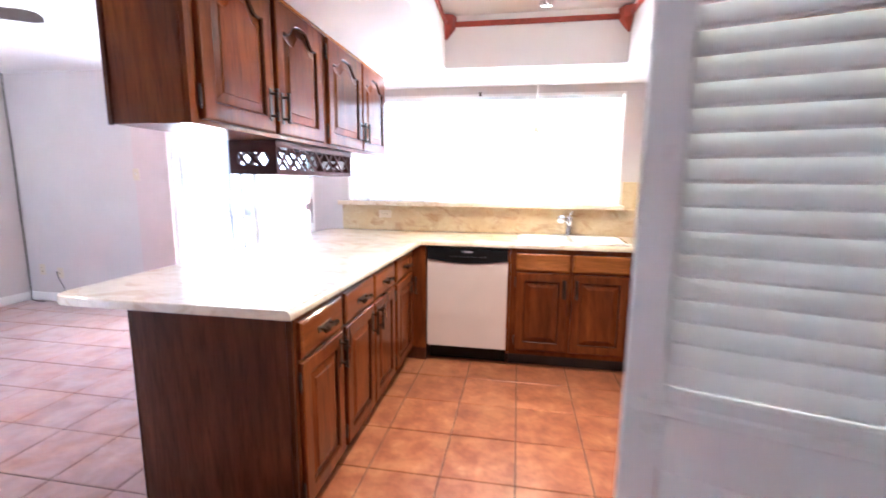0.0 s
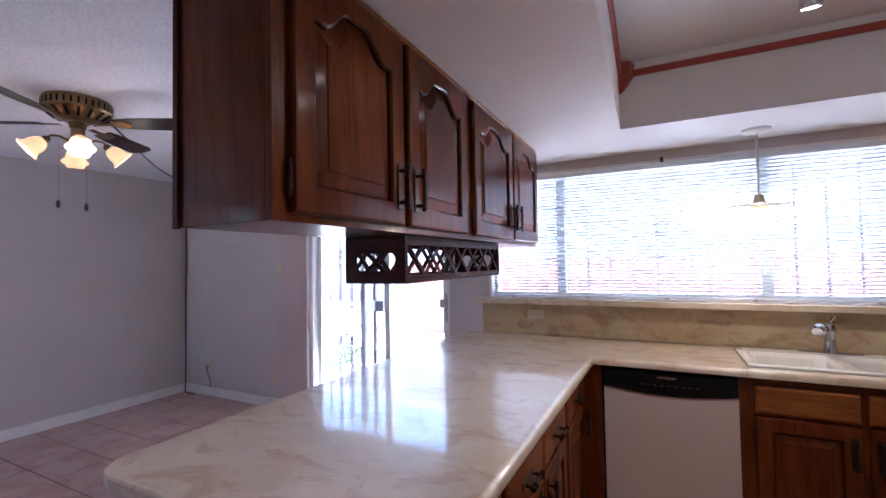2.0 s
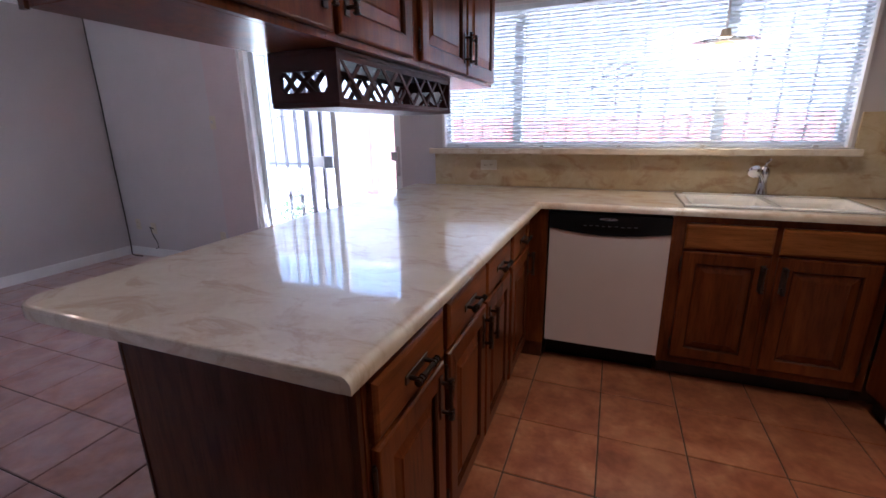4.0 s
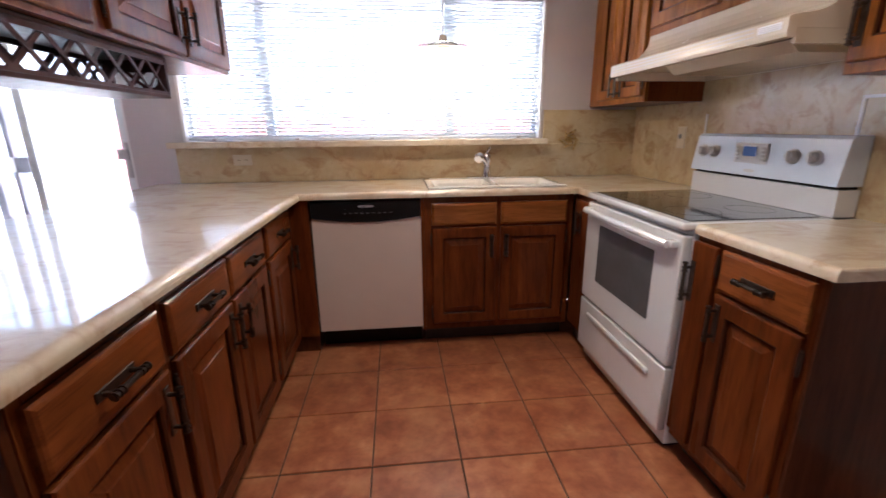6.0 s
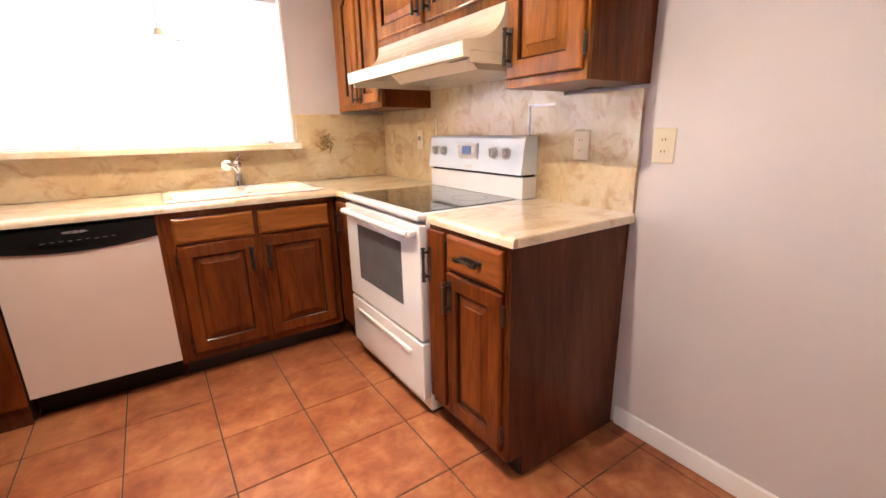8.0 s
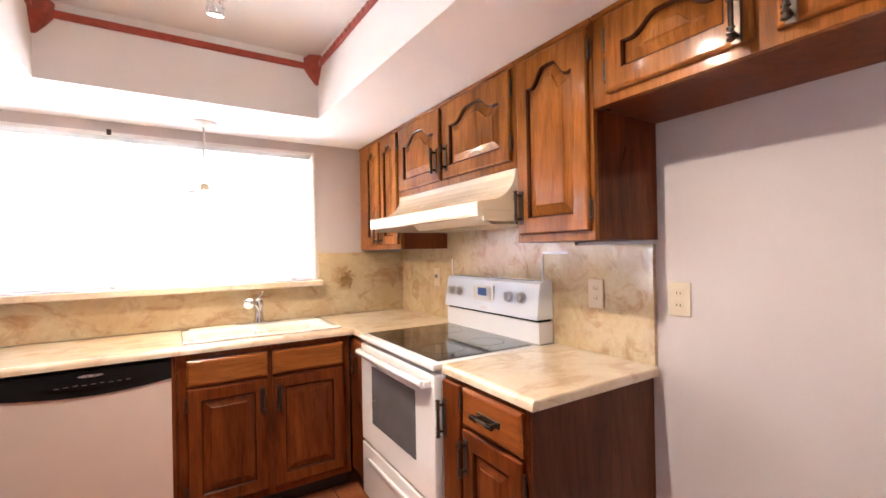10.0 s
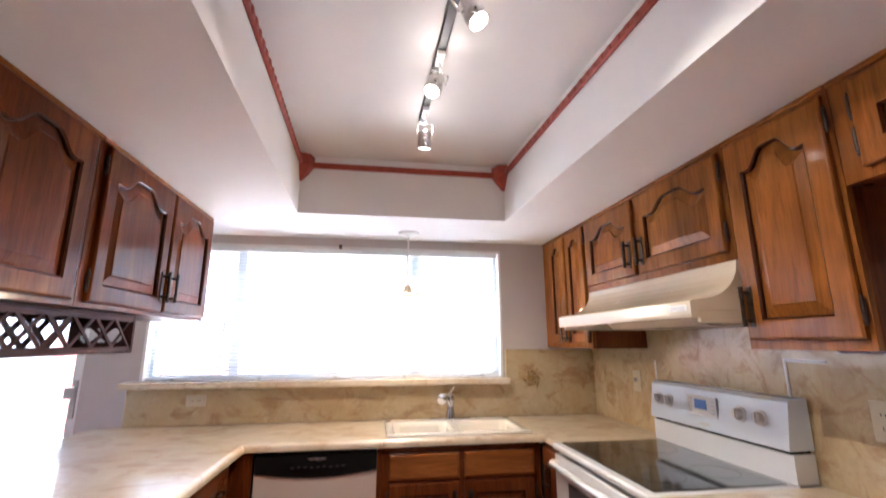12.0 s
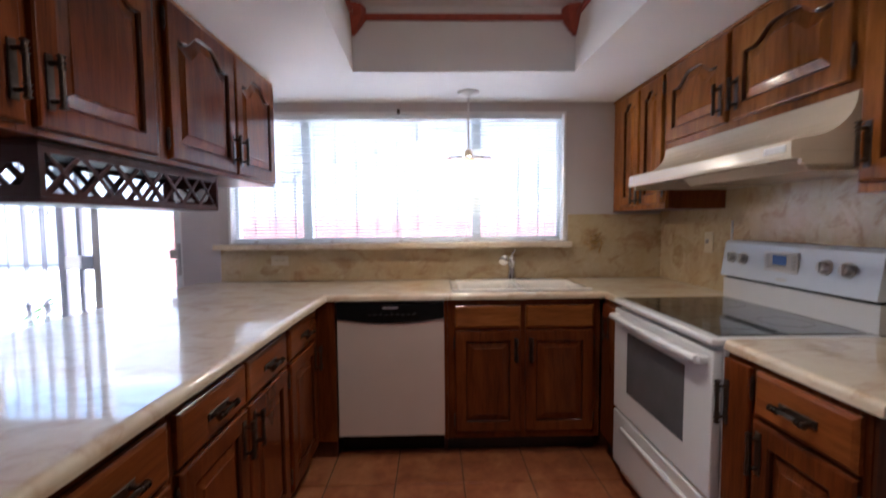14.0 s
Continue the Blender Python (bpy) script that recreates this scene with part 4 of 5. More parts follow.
for k in range(4):
    part("button", boxes(((1.5085, 2.638 - 0.0, 1.088 + 0.016 * k), (1.5125, 2.655, 1.098 + 0.016 * k)), bevel=0.001), GREY, cp)
    part("button", boxes(((1.5085, 2.500, 1.088 + 0.016 * k), (1.5125, 2.520, 1.098 + 0.016 * k)), bevel=0.001), GREY, cp)
part("logo", prism(bmesh.new(), [(2.565 + 0.03 * math.cos(a), 1.045 + 0.007 * math.sin(a)) for a in (2 * math.pi * k / 16 for k in range(16))], lambda u, v, s: on_panel(u, v, 0.002 * s)), GREY, cp)

# ---- upper cabinets over the peninsula (doors face +x) ----
UF, UB, UZ0, UZ1 = -0.832, -1.122, 1.502, SOFFIT - 0.001
for y0, y1, cells in ((1.357, 2.305, [(1.398, 1.812), (1.842, 2.268)]), (2.305, 3.330, [(2.342, 2.835), (2.852, 3.316)])):
    cab = thing("wall_cabinet", ((UF + UB) / 2, (y0 + y1) / 2, UZ0), "dark-stained oak wall cabinet with two arched panel doors", "wall cabinet", "cabinets over the peninsula")
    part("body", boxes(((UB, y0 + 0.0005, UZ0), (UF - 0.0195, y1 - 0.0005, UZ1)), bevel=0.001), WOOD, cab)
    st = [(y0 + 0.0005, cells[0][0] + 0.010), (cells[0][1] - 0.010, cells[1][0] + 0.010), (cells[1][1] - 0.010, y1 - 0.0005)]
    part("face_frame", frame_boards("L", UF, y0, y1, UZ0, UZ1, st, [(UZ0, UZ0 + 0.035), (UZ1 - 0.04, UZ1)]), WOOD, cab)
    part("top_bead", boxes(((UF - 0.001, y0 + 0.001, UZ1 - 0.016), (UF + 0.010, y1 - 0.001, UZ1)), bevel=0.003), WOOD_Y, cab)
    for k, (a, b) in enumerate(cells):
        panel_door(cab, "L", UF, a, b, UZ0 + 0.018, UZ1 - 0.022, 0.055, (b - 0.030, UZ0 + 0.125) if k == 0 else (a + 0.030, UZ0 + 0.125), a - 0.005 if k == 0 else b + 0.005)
solid("cabinet_edge_trim", boxes(((UB - 0.006, 1.349, UZ0 - 0.004), (UB + 0.010, 1.3565, UZ1))), WOOD_DARK, "dark wooden edge strip of the wall cabinet", "trim", "thing")

# ---- stemware and bottle rack under the cabinets ----
rk = thing("wine_rack", (-0.97, 2.31, UZ0), "dark red-stained lattice wine rack under the wall cabinets", "wine rack")
ax0, ax1, ay0, ay1, az0, az1 = -1.090, -0.862, 1.886, 2.745, 1.352, UZ0 - 0.001
part("bottom_board", boxes(((ax0, ay0, az0), (ax1, ay1, az0 + 0.014)), bevel=0.002), RACK, rk)
part("top_board", boxes(((ax0, ay0, az1 - 0.012), (ax1, ay1, az1)), bevel=0.002), RACK, rk)


def end_board(y):
    zlo, zhi = az0 + 0.014, az1 - 0.012
    cx, a, b, e = (ax0 + ax1) / 2, zlo + 0.026, zhi - 0.042, (ax1 - ax0) / 2 - 0.036
    opening = [(cx - e + 0.012, a), (cx + e - 0.012, a), (cx + e, a + 0.014), (cx + e, b - 0.014), (cx + e - 0.012, b), (cx - e + 0.012, b), (cx - e, b - 0.014), (cx - e, a + 0.014)]
    outer = [(ax0 + 0.03, zlo), (ax1 - 0.03, zlo), (ax1, zlo + 0.03), (ax1, zhi - 0.03), (ax1, zhi), (ax0, zhi), (ax0, zhi - 0.03), (ax0, zlo + 0.03)]
    outer[0], outer[1] = (ax0, zlo), (ax1, zlo)
    bm = bmesh.new()
    rings_between(bm, [[(u, y, v) for u, v in opening], [(u, y, v) for u, v in outer], [(u, y + 0.016, v) for u, v in outer], [(u, y + 0.016, v) for u, v in opening], [(u, y, v) for u, v in opening]], False)
    bmesh.ops.remove_doubles(bm, verts=bm.verts[:], dist=0.0001)
    board_ = part("end_board", bm, RACK, rk)
    for s in (-1, 1):
        part("cross_strip", prism(bmesh.new(), [(cx - s * 0.030 - 0.009, a), (cx - s * 0.030 + 0.009, a), (cx + s * 0.030 + 0.009, b), (cx + s * 0.030 - 0.009, b)], lambda u, v, q: (u, y + 0.003 + 0.010 * q + 0.0003 * s, v)), RACK, board_)


end_board(ay0)
end_board(ay1 - 0.016)
zlo, zhi = az0 + 0.014, az1 - 0.012
for x in (ax1 - 0.014, ax0 + 0.002):
    part("front_rail", boxes(((x, ay0 + 0.017, zlo), (x + 0.012, ay1 - 0.017, zlo + 0.010)), ((x, ay0 + 0.017, zhi - 0.016), (x + 0.012, ay1 - 0.017, zhi))), RACK, rk)
# diamond lattices at the front and at the back
n_l = 7
step = (ay1 - ay0 - 0.034) / n_l
for x, hw in ((ax1 - 0.013, 0.0095), (ax0 + 0.002, 0.015)):
    for k in range(n_l):
        for s in (0, 1):
            u0 = ay0 + 0.017 + step * (k + s)
            u1 = ay0 + 0.017 + step * (k + 1 - s)
            part("lattice_strip", prism(bmesh.new(), [(u0 - hw, zlo + 0.006), (u0 + hw, zlo + 0.006), (u1 + hw, zhi - 0.010), (u1 - hw, zhi - 0.010)], lambda u, v, q, x=x, s=s: (x + 0.0055 * s + 0.005 * q, min(max(u, ay0 + 0.0175), ay1 - 0.0175), v)), RACK, rk)

# ---- upper cabinets over the cooker (doors face -x) ----
VF, VB = 1.290, EX - 0.001


def right_upper(y0, y1, z0, cells, label, rise, pulls, hinges):
    cab = thing("wall_cabinet", ((VF + VB) / 2, (y0 + y1) / 2, z0), label, "wall cabinet", "cabinets over the cooker")
    part("body", boxes(((VF + 0.0195, y0 + 0.0005, z0), (VB, y1 - 0.0005, UZ1)), bevel=0.001), WOOD, cab)
    st = [(y0 + 0.0005, cells[0][0] + 0.010)] + [(a[1] - 0.010, b[0] + 0.010) for a, b in zip(cells, cells[1:])] + [(cells[-1][1] - 0.010, y1 - 0.0005)]
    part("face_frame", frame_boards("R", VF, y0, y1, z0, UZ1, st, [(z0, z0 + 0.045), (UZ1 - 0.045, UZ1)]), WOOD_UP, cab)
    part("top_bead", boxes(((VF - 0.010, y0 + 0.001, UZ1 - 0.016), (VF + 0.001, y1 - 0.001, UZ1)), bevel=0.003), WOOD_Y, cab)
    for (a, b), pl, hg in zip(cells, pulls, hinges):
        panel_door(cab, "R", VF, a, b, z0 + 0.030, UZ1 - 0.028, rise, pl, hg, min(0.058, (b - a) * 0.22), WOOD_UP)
    return cab


right_upper(3.070, NY - 0.001, 1.355, [(3.090, 3.325), (3.345, 3.585)], "stained oak corner wall cabinet with two narrow arched doors", 0.030, [(3.300, 1.455), (3.370, 1.455)], [3.086, 3.589])
right_upper(2.045, 3.069, 1.662, [(2.068, 2.560), (2.596, 3.052)], "stained oak wall cabinet over the range hood with two arched doors", 0.050, [(2.530, 1.79), (2.626, 1.79)], [2.063, 3.057])
right_upper(1.679, 2.044, 1.368, [(1.692, 2.026)], "tall stained oak wall cabinet with one arched door", 0.055, [(2.000, 1.50)], [1.688])
right_upper(0.730, 1.678, 1.785, [(0.780, 1.180), (1.225, 1.622)], "stained oak cabinet over the empty fridge space", 0.040, [(1.150, 1.875), (1.255, 1.875)], [0.775, 1.627])

# ---- range hood ----
hd = thing("range_hood", (1.35, 2.56, 1.45), "almond enamelled range hood under the wall cabinet", "range hood")
hy0, hy1 = 2.047, 3.066
prof = [(1.098, 1.468), (1.095, 1.480), (1.095, 1.518), (1.101, 1.524)]
for k in range(9):
    a = radians(90 * k / 8)
    prof.append((1.135 + 0.150 * math.sin(a) , 1.530 + 0.128 * (1 - math.cos(a))))
prof += [(1.287, 1.6605), (EX - SP - 0.001, 1.6605), (EX - SP - 0.001, 1.45), (1.60, 1.45), (1.60, 1.492), (1.125, 1.492), (1.125, 1.468)]
bm = bmesh.new()
prism(bm, prof, lambda u, v, s: (u, hy1 if s else hy0, v))
part("shell", bm, ALMOND, hd, "", False)
for y in (hy0, hy1 - 0.012):
    part("end_lip", boxes(((1.126, y + 0.0005, 1.452), (1.599, y + 0.012, 1.4915))), ALMOND, hd)
part("filter_box", prism(bmesh.new(), [(1.20, 1.491), (1.25, 1.448), (1.56, 1.448), (1.58, 1.491)], lambda u, v, s: (u, 2.78 if s else 2.16, v)), ALMOND, hd)
part("light_lens", boxes(((1.15, 2.12, 1.478), (1.20, 2.26, 1.4915)), bevel=0.003), BLACK, hd)
for y in (2.80, 2.85, 2.90):
    part("switch", boxes(((1.135, y, 1.480), (1.155, y + 0.02, 1.4915)), bevel=0.002), BLACK, hd)
for z in (1.487, 1.499, 1.511):
    part("groove", boxes(((1.0942, hy0 + 0.12, z), (1.0956, hy1 - 0.01, z + 0.0022))), GREY, hd, "thin pressed line")
part("badge", boxes(((1.0930, 2.065, 1.490), (1.0952, 2.150, 1.510)), bevel=0.001), TRIM_W, hd, "small pale badge")
for k in range(3):
    part("badge_bar", boxes(((1.0922, 2.072, 1.4935 + 0.005 * k), (1.0931, 2.143, 1.4957 + 0.005 * k))), GREY, hd)

# ---- outlets, switches, metal strips on the walls ----


def plate(name, face, c, u, v, w, h, slots, label):
    at = on_face(face, c)
    ob = thing(name, at(u, v, 0), label, name.replace("_", " "))

    def bx(a, b, lo, hi, o0, o1):
        p, q = at(a, lo, o0), at(b, hi, o1)
        return [min(i, j) for i, j in zip(p, q)], [max(i, j) for i, j in zip(p, q)]

    part("cover", boxes(bx(u - w / 2, u + w / 2, v - h / 2, v + h / 2, 0.0005, 0.006), bevel=0.002), IVORY, ob)
    for du, dv in slots:
        f = part("socket", boxes(bx(u + du - 0.015, u + du + 0.015, v + dv - 0.012, v + dv + 0.012, 0.006, 0.0085), bevel=0.003), IVORY, ob)
        for s in (-0.006, 0.006):
            part("slot", boxes(bx(u + du + s - 0.0012, u + du + s + 0.0012, v + dv - 0.004, v + dv + 0.005, 0.0086, 0.0090)), BLACK, f)
    return ob


duo = [(0, -0.02), (0, 0.02)]
plate("outlet", "R", EX - SP, 1.938, 1.156, 0.075, 0.118, duo, "ivory duplex outlet on the marbled backsplash")
plate("outlet", "R", EX, 1.605, 1.160, 0.078, 0.118, duo, "ivory duplex outlet on the greige wall")
plate("outlet", "S", NY - SP, -0.942, 1.050, 0.112, 0.066, [(-0.02, 0), (0.02, 0)], "ivory outlet set sideways in the backsplash")
plate("outlet", "S", FY_, -4.87, 0.345, 0.072, 0.116, duo, "ivory duplex outlet above the baseboard")
plate("outlet", "S", FY_, -4.64, 0.315, 0.072, 0.116, duo, "ivory duplex outlet with a cord hanging down")
plate("outlet", "S", FY_, -3.67, 0.285, 0.072, 0.116, duo, "ivory duplex outlet near the patio door")


def toggle(face, c, u, v, label):
    at = on_face(face, c)
    ob = thing("light_switch", at(u, v, 0), label, "light switch")

    def bx(a, b, lo, hi, o0, o1):
        p, q = at(a, lo, o0), at(b, hi, o1)
        return [min(i, j) for i, j in zip(p, q)], [max(i, j) for i, j in zip(p, q)]

    part("cover", boxes(bx(u - 0.036, u + 0.036, v - 0.058, v + 0.058, 0.0005, 0.006), bevel=0.002), IVORY, ob)
    part("toggle", boxes(bx(u - 0.005, u + 0.005, v - 0.006, v + 0.018, 0.006, 0.024), bevel=0.002), GREY, ob)


toggle("R", EX - SP, 3.193, 1.170, "ivory switch on the marbled backsplash")
toggle("S", FY_, -3.58, 1.369, "ivory wall switch beside the patio door")
ms = thing("metal_strip", (EX - SP, 2.24, 1.2), "thin bright metal edge strip on the backsplash", "edge strip", "backsplash strips")
part("upright", boxes(((EX - SP - 0.004, 2.234, 0.915), (EX - SP, 2.244, 1.318))), TRIM_W, ms)
part("crosspiece", boxes(((EX - SP - 0.004, 2.085, 1.318), (EX - SP, 2.244, 1.328))), TRIM_W, ms)
ms = thing("metal_strip", (EX - SP, 3.01, 1.2), "thin bright metal edge strip on the backsplash", "edge strip", "backsplash strips")
part("upright", boxes(((EX - SP - 0.004, 3.006, 0.915), (EX - SP, 3.016, 1.290))), TRIM_W, ms)

# brass ornament on the backsplash
orn = thing("brass_hook", (1.156, NY - SP, 1.15), "antique brass ornamental hook on the backsplash", "hook")
part("plate", lathe(bmesh.new(), [(0.022, 0.0), (0.022, 0.004), (0.010, 0.010)], (1.156, NY - SP, 1.150), (0, -1, 0), 16), BRASS, orn, "", True)
for k in range(6):
    a = radians(60 * k + 20)
    ca, sa = math.cos(a), math.sin(a)
    r = 0.050 + 0.012 * (k % 2)
    part("scroll", tube(bmesh.new(), [(1.156 + ca * r * f - sa * r * 0.5 * math.sin(f * 4), NY - SP - 0.008 - 0.014 * math.sin(f * 3), 1.150 + sa * r * f + ca * r * 0.5 * math.sin(f * 4)) for f in (0.1, 0.3, 0.5, 0.7, 0.9, 1.1)], 0.0055, 7), BRASS, orn, "", True)

# ---- pendant over the sink ----
pdx, pdy = 0.296, 3.50
pd = thing("pendant_lamp", (pdx, pdy, SOFFIT), "small white pendant lamp over the sink, lit", "pendant lamp")
part("canopy", lathe(bmesh.new(), [(0.066, 0.0), (0.066, -0.008), (0.058, -0.015), (0.020, -0.022), (0.012, -0.028)], (pdx, pdy, SOFFIT)), TRIM_W, pd, "", True)
part("stem", rod(bmesh.new(), (pdx, pdy, SOFFIT - 0.02), (pdx, pdy, 1.730), 0.006), TRIM_W, pd, "", True)
part("socket", lathe(bmesh.new(), [(0.008, 0.045), (0.020, 0.040), (0.024, 0.015), (0.030, 0.0)], (pdx, pdy, 1.695)), TAN, pd, "tan lamp socket", True)
part("shade", lathe(bmesh.new(), [(0.028, 0.012), (0.055, 0.009), (0.090, -0.006), (0.094, -0.013), (0.086, -0.010), (0.050, 0.000), (0.020, 0.004)], (pdx, pdy, 1.683)), TRIM_W, pd, "shallow white disc shade", True)
gd = part("glass_rim", lathe(bmesh.new(), [(0.060, 0.0), (0.145, -0.007), (0.147, -0.009), (0.144, -0.010), (0.060, -0.003)], (pdx, pdy, 1.688), seg=36), GLASS, pd, "wide clear glass disc", True)
gd.visible_shadow = False
part("bulb", lathe(bmesh.new(), [(0.012, 0.0), (0.040, -0.008), (0.048, -0.020), (0.034, -0.030), (0.010, -0.034)], (pdx, pdy, 1.684)), SHADE_GLOW, pd, "", True)

# ---- track lights in the tray ----
tl = thing("track_light", (0.290, 2.05, TRAY), "ceiling track with three small steel spotlights, lit", "track light")
part("track", skewed(boxes(((0.256, 1.50, TRAY - 0.020), (0.288, 2.62, TRAY)), bevel=0.003)), TRACK, tl)
for y, aim in ((1.79, (0.34, -0.25, -0.9)), (2.14, (-0.30, -0.30, -0.9)), (2.51, (0.0, 0.25, -0.97))):
    tx = 0.272 + SKEW * (TY1 - y)
    ad = part("adapter", boxes(((tx - 0.014, y - 0.035, TRAY - 0.042), (tx + 0.014, y + 0.035, TRAY - 0.020)), bevel=0.003), TRIM_W, tl)
    part("stem", rod(bmesh.new(), (tx, y, TRAY - 0.042), (tx, y, TRAY - 0.085), 0.005), STEEL, tl)
    way = Vector(aim).normalized()
    top_ = Vector((tx, y, TRAY - 0.085))
    yk = bmesh.new()
    side = way.cross(Vector((0, 1, 0.01))).normalized()
    for s in (-1, 1):
        tube(yk, [top_, top_ + side * 0.032 * s + Vector((0, 0, -0.006)), top_ + side * 0.034 * s + way * 0.055], 0.003, 6)
    part("yoke", yk, STEEL, tl, "", True)
    hd_ = part("lamp_head", lathe(bmesh.new(), [(0.012, 0.0), (0.027, 0.008), (0.029, 0.05), (0.031, 0.052), (0.031, 0.080), (0.027, 0.081), (0.026, 0.074)], top_ + way * 0.030, way, 20), STEEL, tl, "", True)
    part("lens", lathe(bmesh.new(), [(0.0255, 0.0), (0.0255, 0.003), (0.018, 0.005)], top_ + way * 0.106, way, 20), BULB, hd_, "", True)
    sp = new("track_spot", bpy.data.lights.new("track_spot", "SPOT"))
    sp.data.energy, sp.data.color, sp.data.spot_size, sp.data.spot_blend, sp.data.shadow_soft_size = SPOT_W, (1.0, 0.80, 0.57), radians(122), 0.8, 0.012
    sp.matrix_basis = look(top_ + way * 0.122, top_ + way * 1.2)
    lk = new("lamp_leak", bpy.data.lights.new("lamp_leak", "POINT"))
    lk.data.energy, lk.data.color, lk.data.shadow_soft_size = LEAK_W, (1.0, 0.82, 0.62), 0.008
    lk.location = top_ + way * 0.016
pl_ = new("pendant_bulb", bpy.data.lights.new("pendant_bulb", "POINT"))
pl_.data.energy, pl_.data.color, pl_.data.shadow_soft_size = PENDANT_W, (1.0, 0.74, 0.45), 0.03
pl_.location = (pdx, pdy, 1.625)

# ---- ceiling fan ----
FX, FY = -3.11, 2.02
fan = thing("ceiling_fan", (FX, FY, ROOM), "dark antique brass ceiling fan with dark blades and four lit lamps", "ceiling fan")
part("motor_housing", lathe(bmesh.new(), [(0.155, 0.0), (0.160, -0.012), (0.160, -0.060), (0.150, -0.072), (0.105, -0.108), (0.060, -0.122), (0.045, -0.125)], (FX, FY, ROOM), seg=40), BRONZE, fan, "", True)
vent = mesh_of("vent_slot", boxes(((0.1575, -0.005, -0.018), (0.1615, 0.005, 0.018)), bevel=0.001), BLACK)
rib = mesh_of("vent_slot", boxes(((-0.030, -0.007, -0.002), (0.030, 0.007, 0.002)), bevel=0.001), BLACK)
for k in range(32):
    piece("vent_slot", vent, fan, pose(FX, FY, ROOM - 0.036, 0, 0, 11.25 * k))
for k in range(16):
    a = radians(22.5 * k)
    piece("vent_slot", rib, fan, pose(FX + 0.132 * math.cos(a), FY + 0.132 * math.sin(a), ROOM - 0.0915, 0, -38, 22.5 * k))
part("light_stem", lathe(bmesh.new(), [(0.040, 0.0), (0.040, -0.03), (0.032, -0.035), (0.032, -0.085), (0.046, -0.10), (0.046, -0.125), (0.020, -0.14), (0.008, -0.15)], (FX, FY, ROOM - 0.125)), BRONZE, fan, "", True)


def blade_mesh():
    bm = bmesh.new()
    ol = [(0.20, -0.045), (0.30, -0.060), (0.58, -0.068), (0.625, -0.050), (0.64, 0.0), (0.625, 0.050), (0.58, 0.068), (0.30, 0.060), (0.20, 0.045)]
    prism(bm, ol, lambda u, v, s: (u, v, 0.004 * s - v * 0.21))
    return bm


bl_me = mesh_of("blade", blade_mesh(), BLADE)
am = bmesh.new()
prism(am, [(0.10, -0.014), (0.18, -0.012), (0.21, -0.040), (0.27, -0.030), (0.29, 0.0), (0.27, 0.030), (0.21, 0.040), (0.18, 0.012), (0.10, 0.014)], lambda u, v, s: (u, v, -0.005 + 0.004 * s - v * 0.21))
arm_me = mesh_of("blade_arm", am, BRONZE)
for k in range(4):
    m = pose(FX, FY, ROOM - 0.130, 0, 0, 32 + 90 * k)
    b_ = piece("blade", bl_me, fan, m)
    a_ = piece("blade_arm", arm_me, fan, m)
for k in range(4):
    a = radians(70 + 90 * k)
    c, s = math.cos(a), math.sin(a)
    zb = ROOM - 0.235
    part("lamp_arm", tube(bmesh.new(), [(FX + c * r, FY + s * r, zb + h) for r, h in ((0.035, 0.0), (0.08, 0.022), (0.115, 0.018), (0.13, -0.005))], 0.006, 8), BRONZE, fan, "", True)
    tip = Vector((FX + c * 0.13, FY + s * 0.13, zb - 0.005))
    way = Vector((c * 0.75, s * 0.75, -0.66)).normalized()
    part("lamp_socket", lathe(bmesh.new(), [(0.012, -0.012), (0.022, 0.0), (0.022, 0.022)], tip, way, 16), BRONZE, fan, "", True)
    bm = bmesh.new()
    seg = 30
    rows = []
    for r, h, wv in ((0.022, 0.015, 0), (0.038, 0.035, 0), (0.046, 0.060, 0.0), (0.046, 0.080, 0.02), (0.052, 0.096, 0.06), (0.062, 0.108, 0.10), (0.059, 0.104, 0.10), (0.040, 0.075, 0)):
        rows.append([(r * (1 + wv * math.cos(6 * q)) * math.cos(q), r * (1 + wv * math.cos(6 * q)) * math.sin(q), h) for q in (2 * math.pi * i / seg for i in range(seg))])
    tm_ = Matrix.Translation(tip) @ way.to_track_quat("Z", "Y").to_matrix().to_4x4()
    rings_between(bm, [[tm_ @ Vector(p) for p in row] for row in rows], True)
    part("shade", bm, SHADE_GLOW, fan, "lit frosted tulip glass shade", True)
    q_ = tip + way * 0.15
    fl = new("fan_bulb", bpy.data.lights.new("fan_bulb", "POINT"))
    fl.data.energy, fl.data.color, fl.data.shadow_soft_size = FAN_W, (1.0, 0.76, 0.50), 0.04
    fl.location = q_
for dx_, dy_, n_ in ((-0.031, -0.074, 0.0), (0.016, 0.037, 0.01)):
    ch = part("pull_chain", rod(bmesh.new(), (FX + dx_, FY + dy_, ROOM - 0.25), (FX + dx_, FY + dy_, 1.80 - n_), 0.0009, seg=6), BRONZE, fan)
    part("chain_knob", lathe(bmesh.new(), [(0.003, 0.0), (0.009, -0.012), (0.010, -0.035), (0.004, -0.045)], (FX + dx_, FY + dy_, 1.80 - n_), seg=12), IRON, ch, "", True)
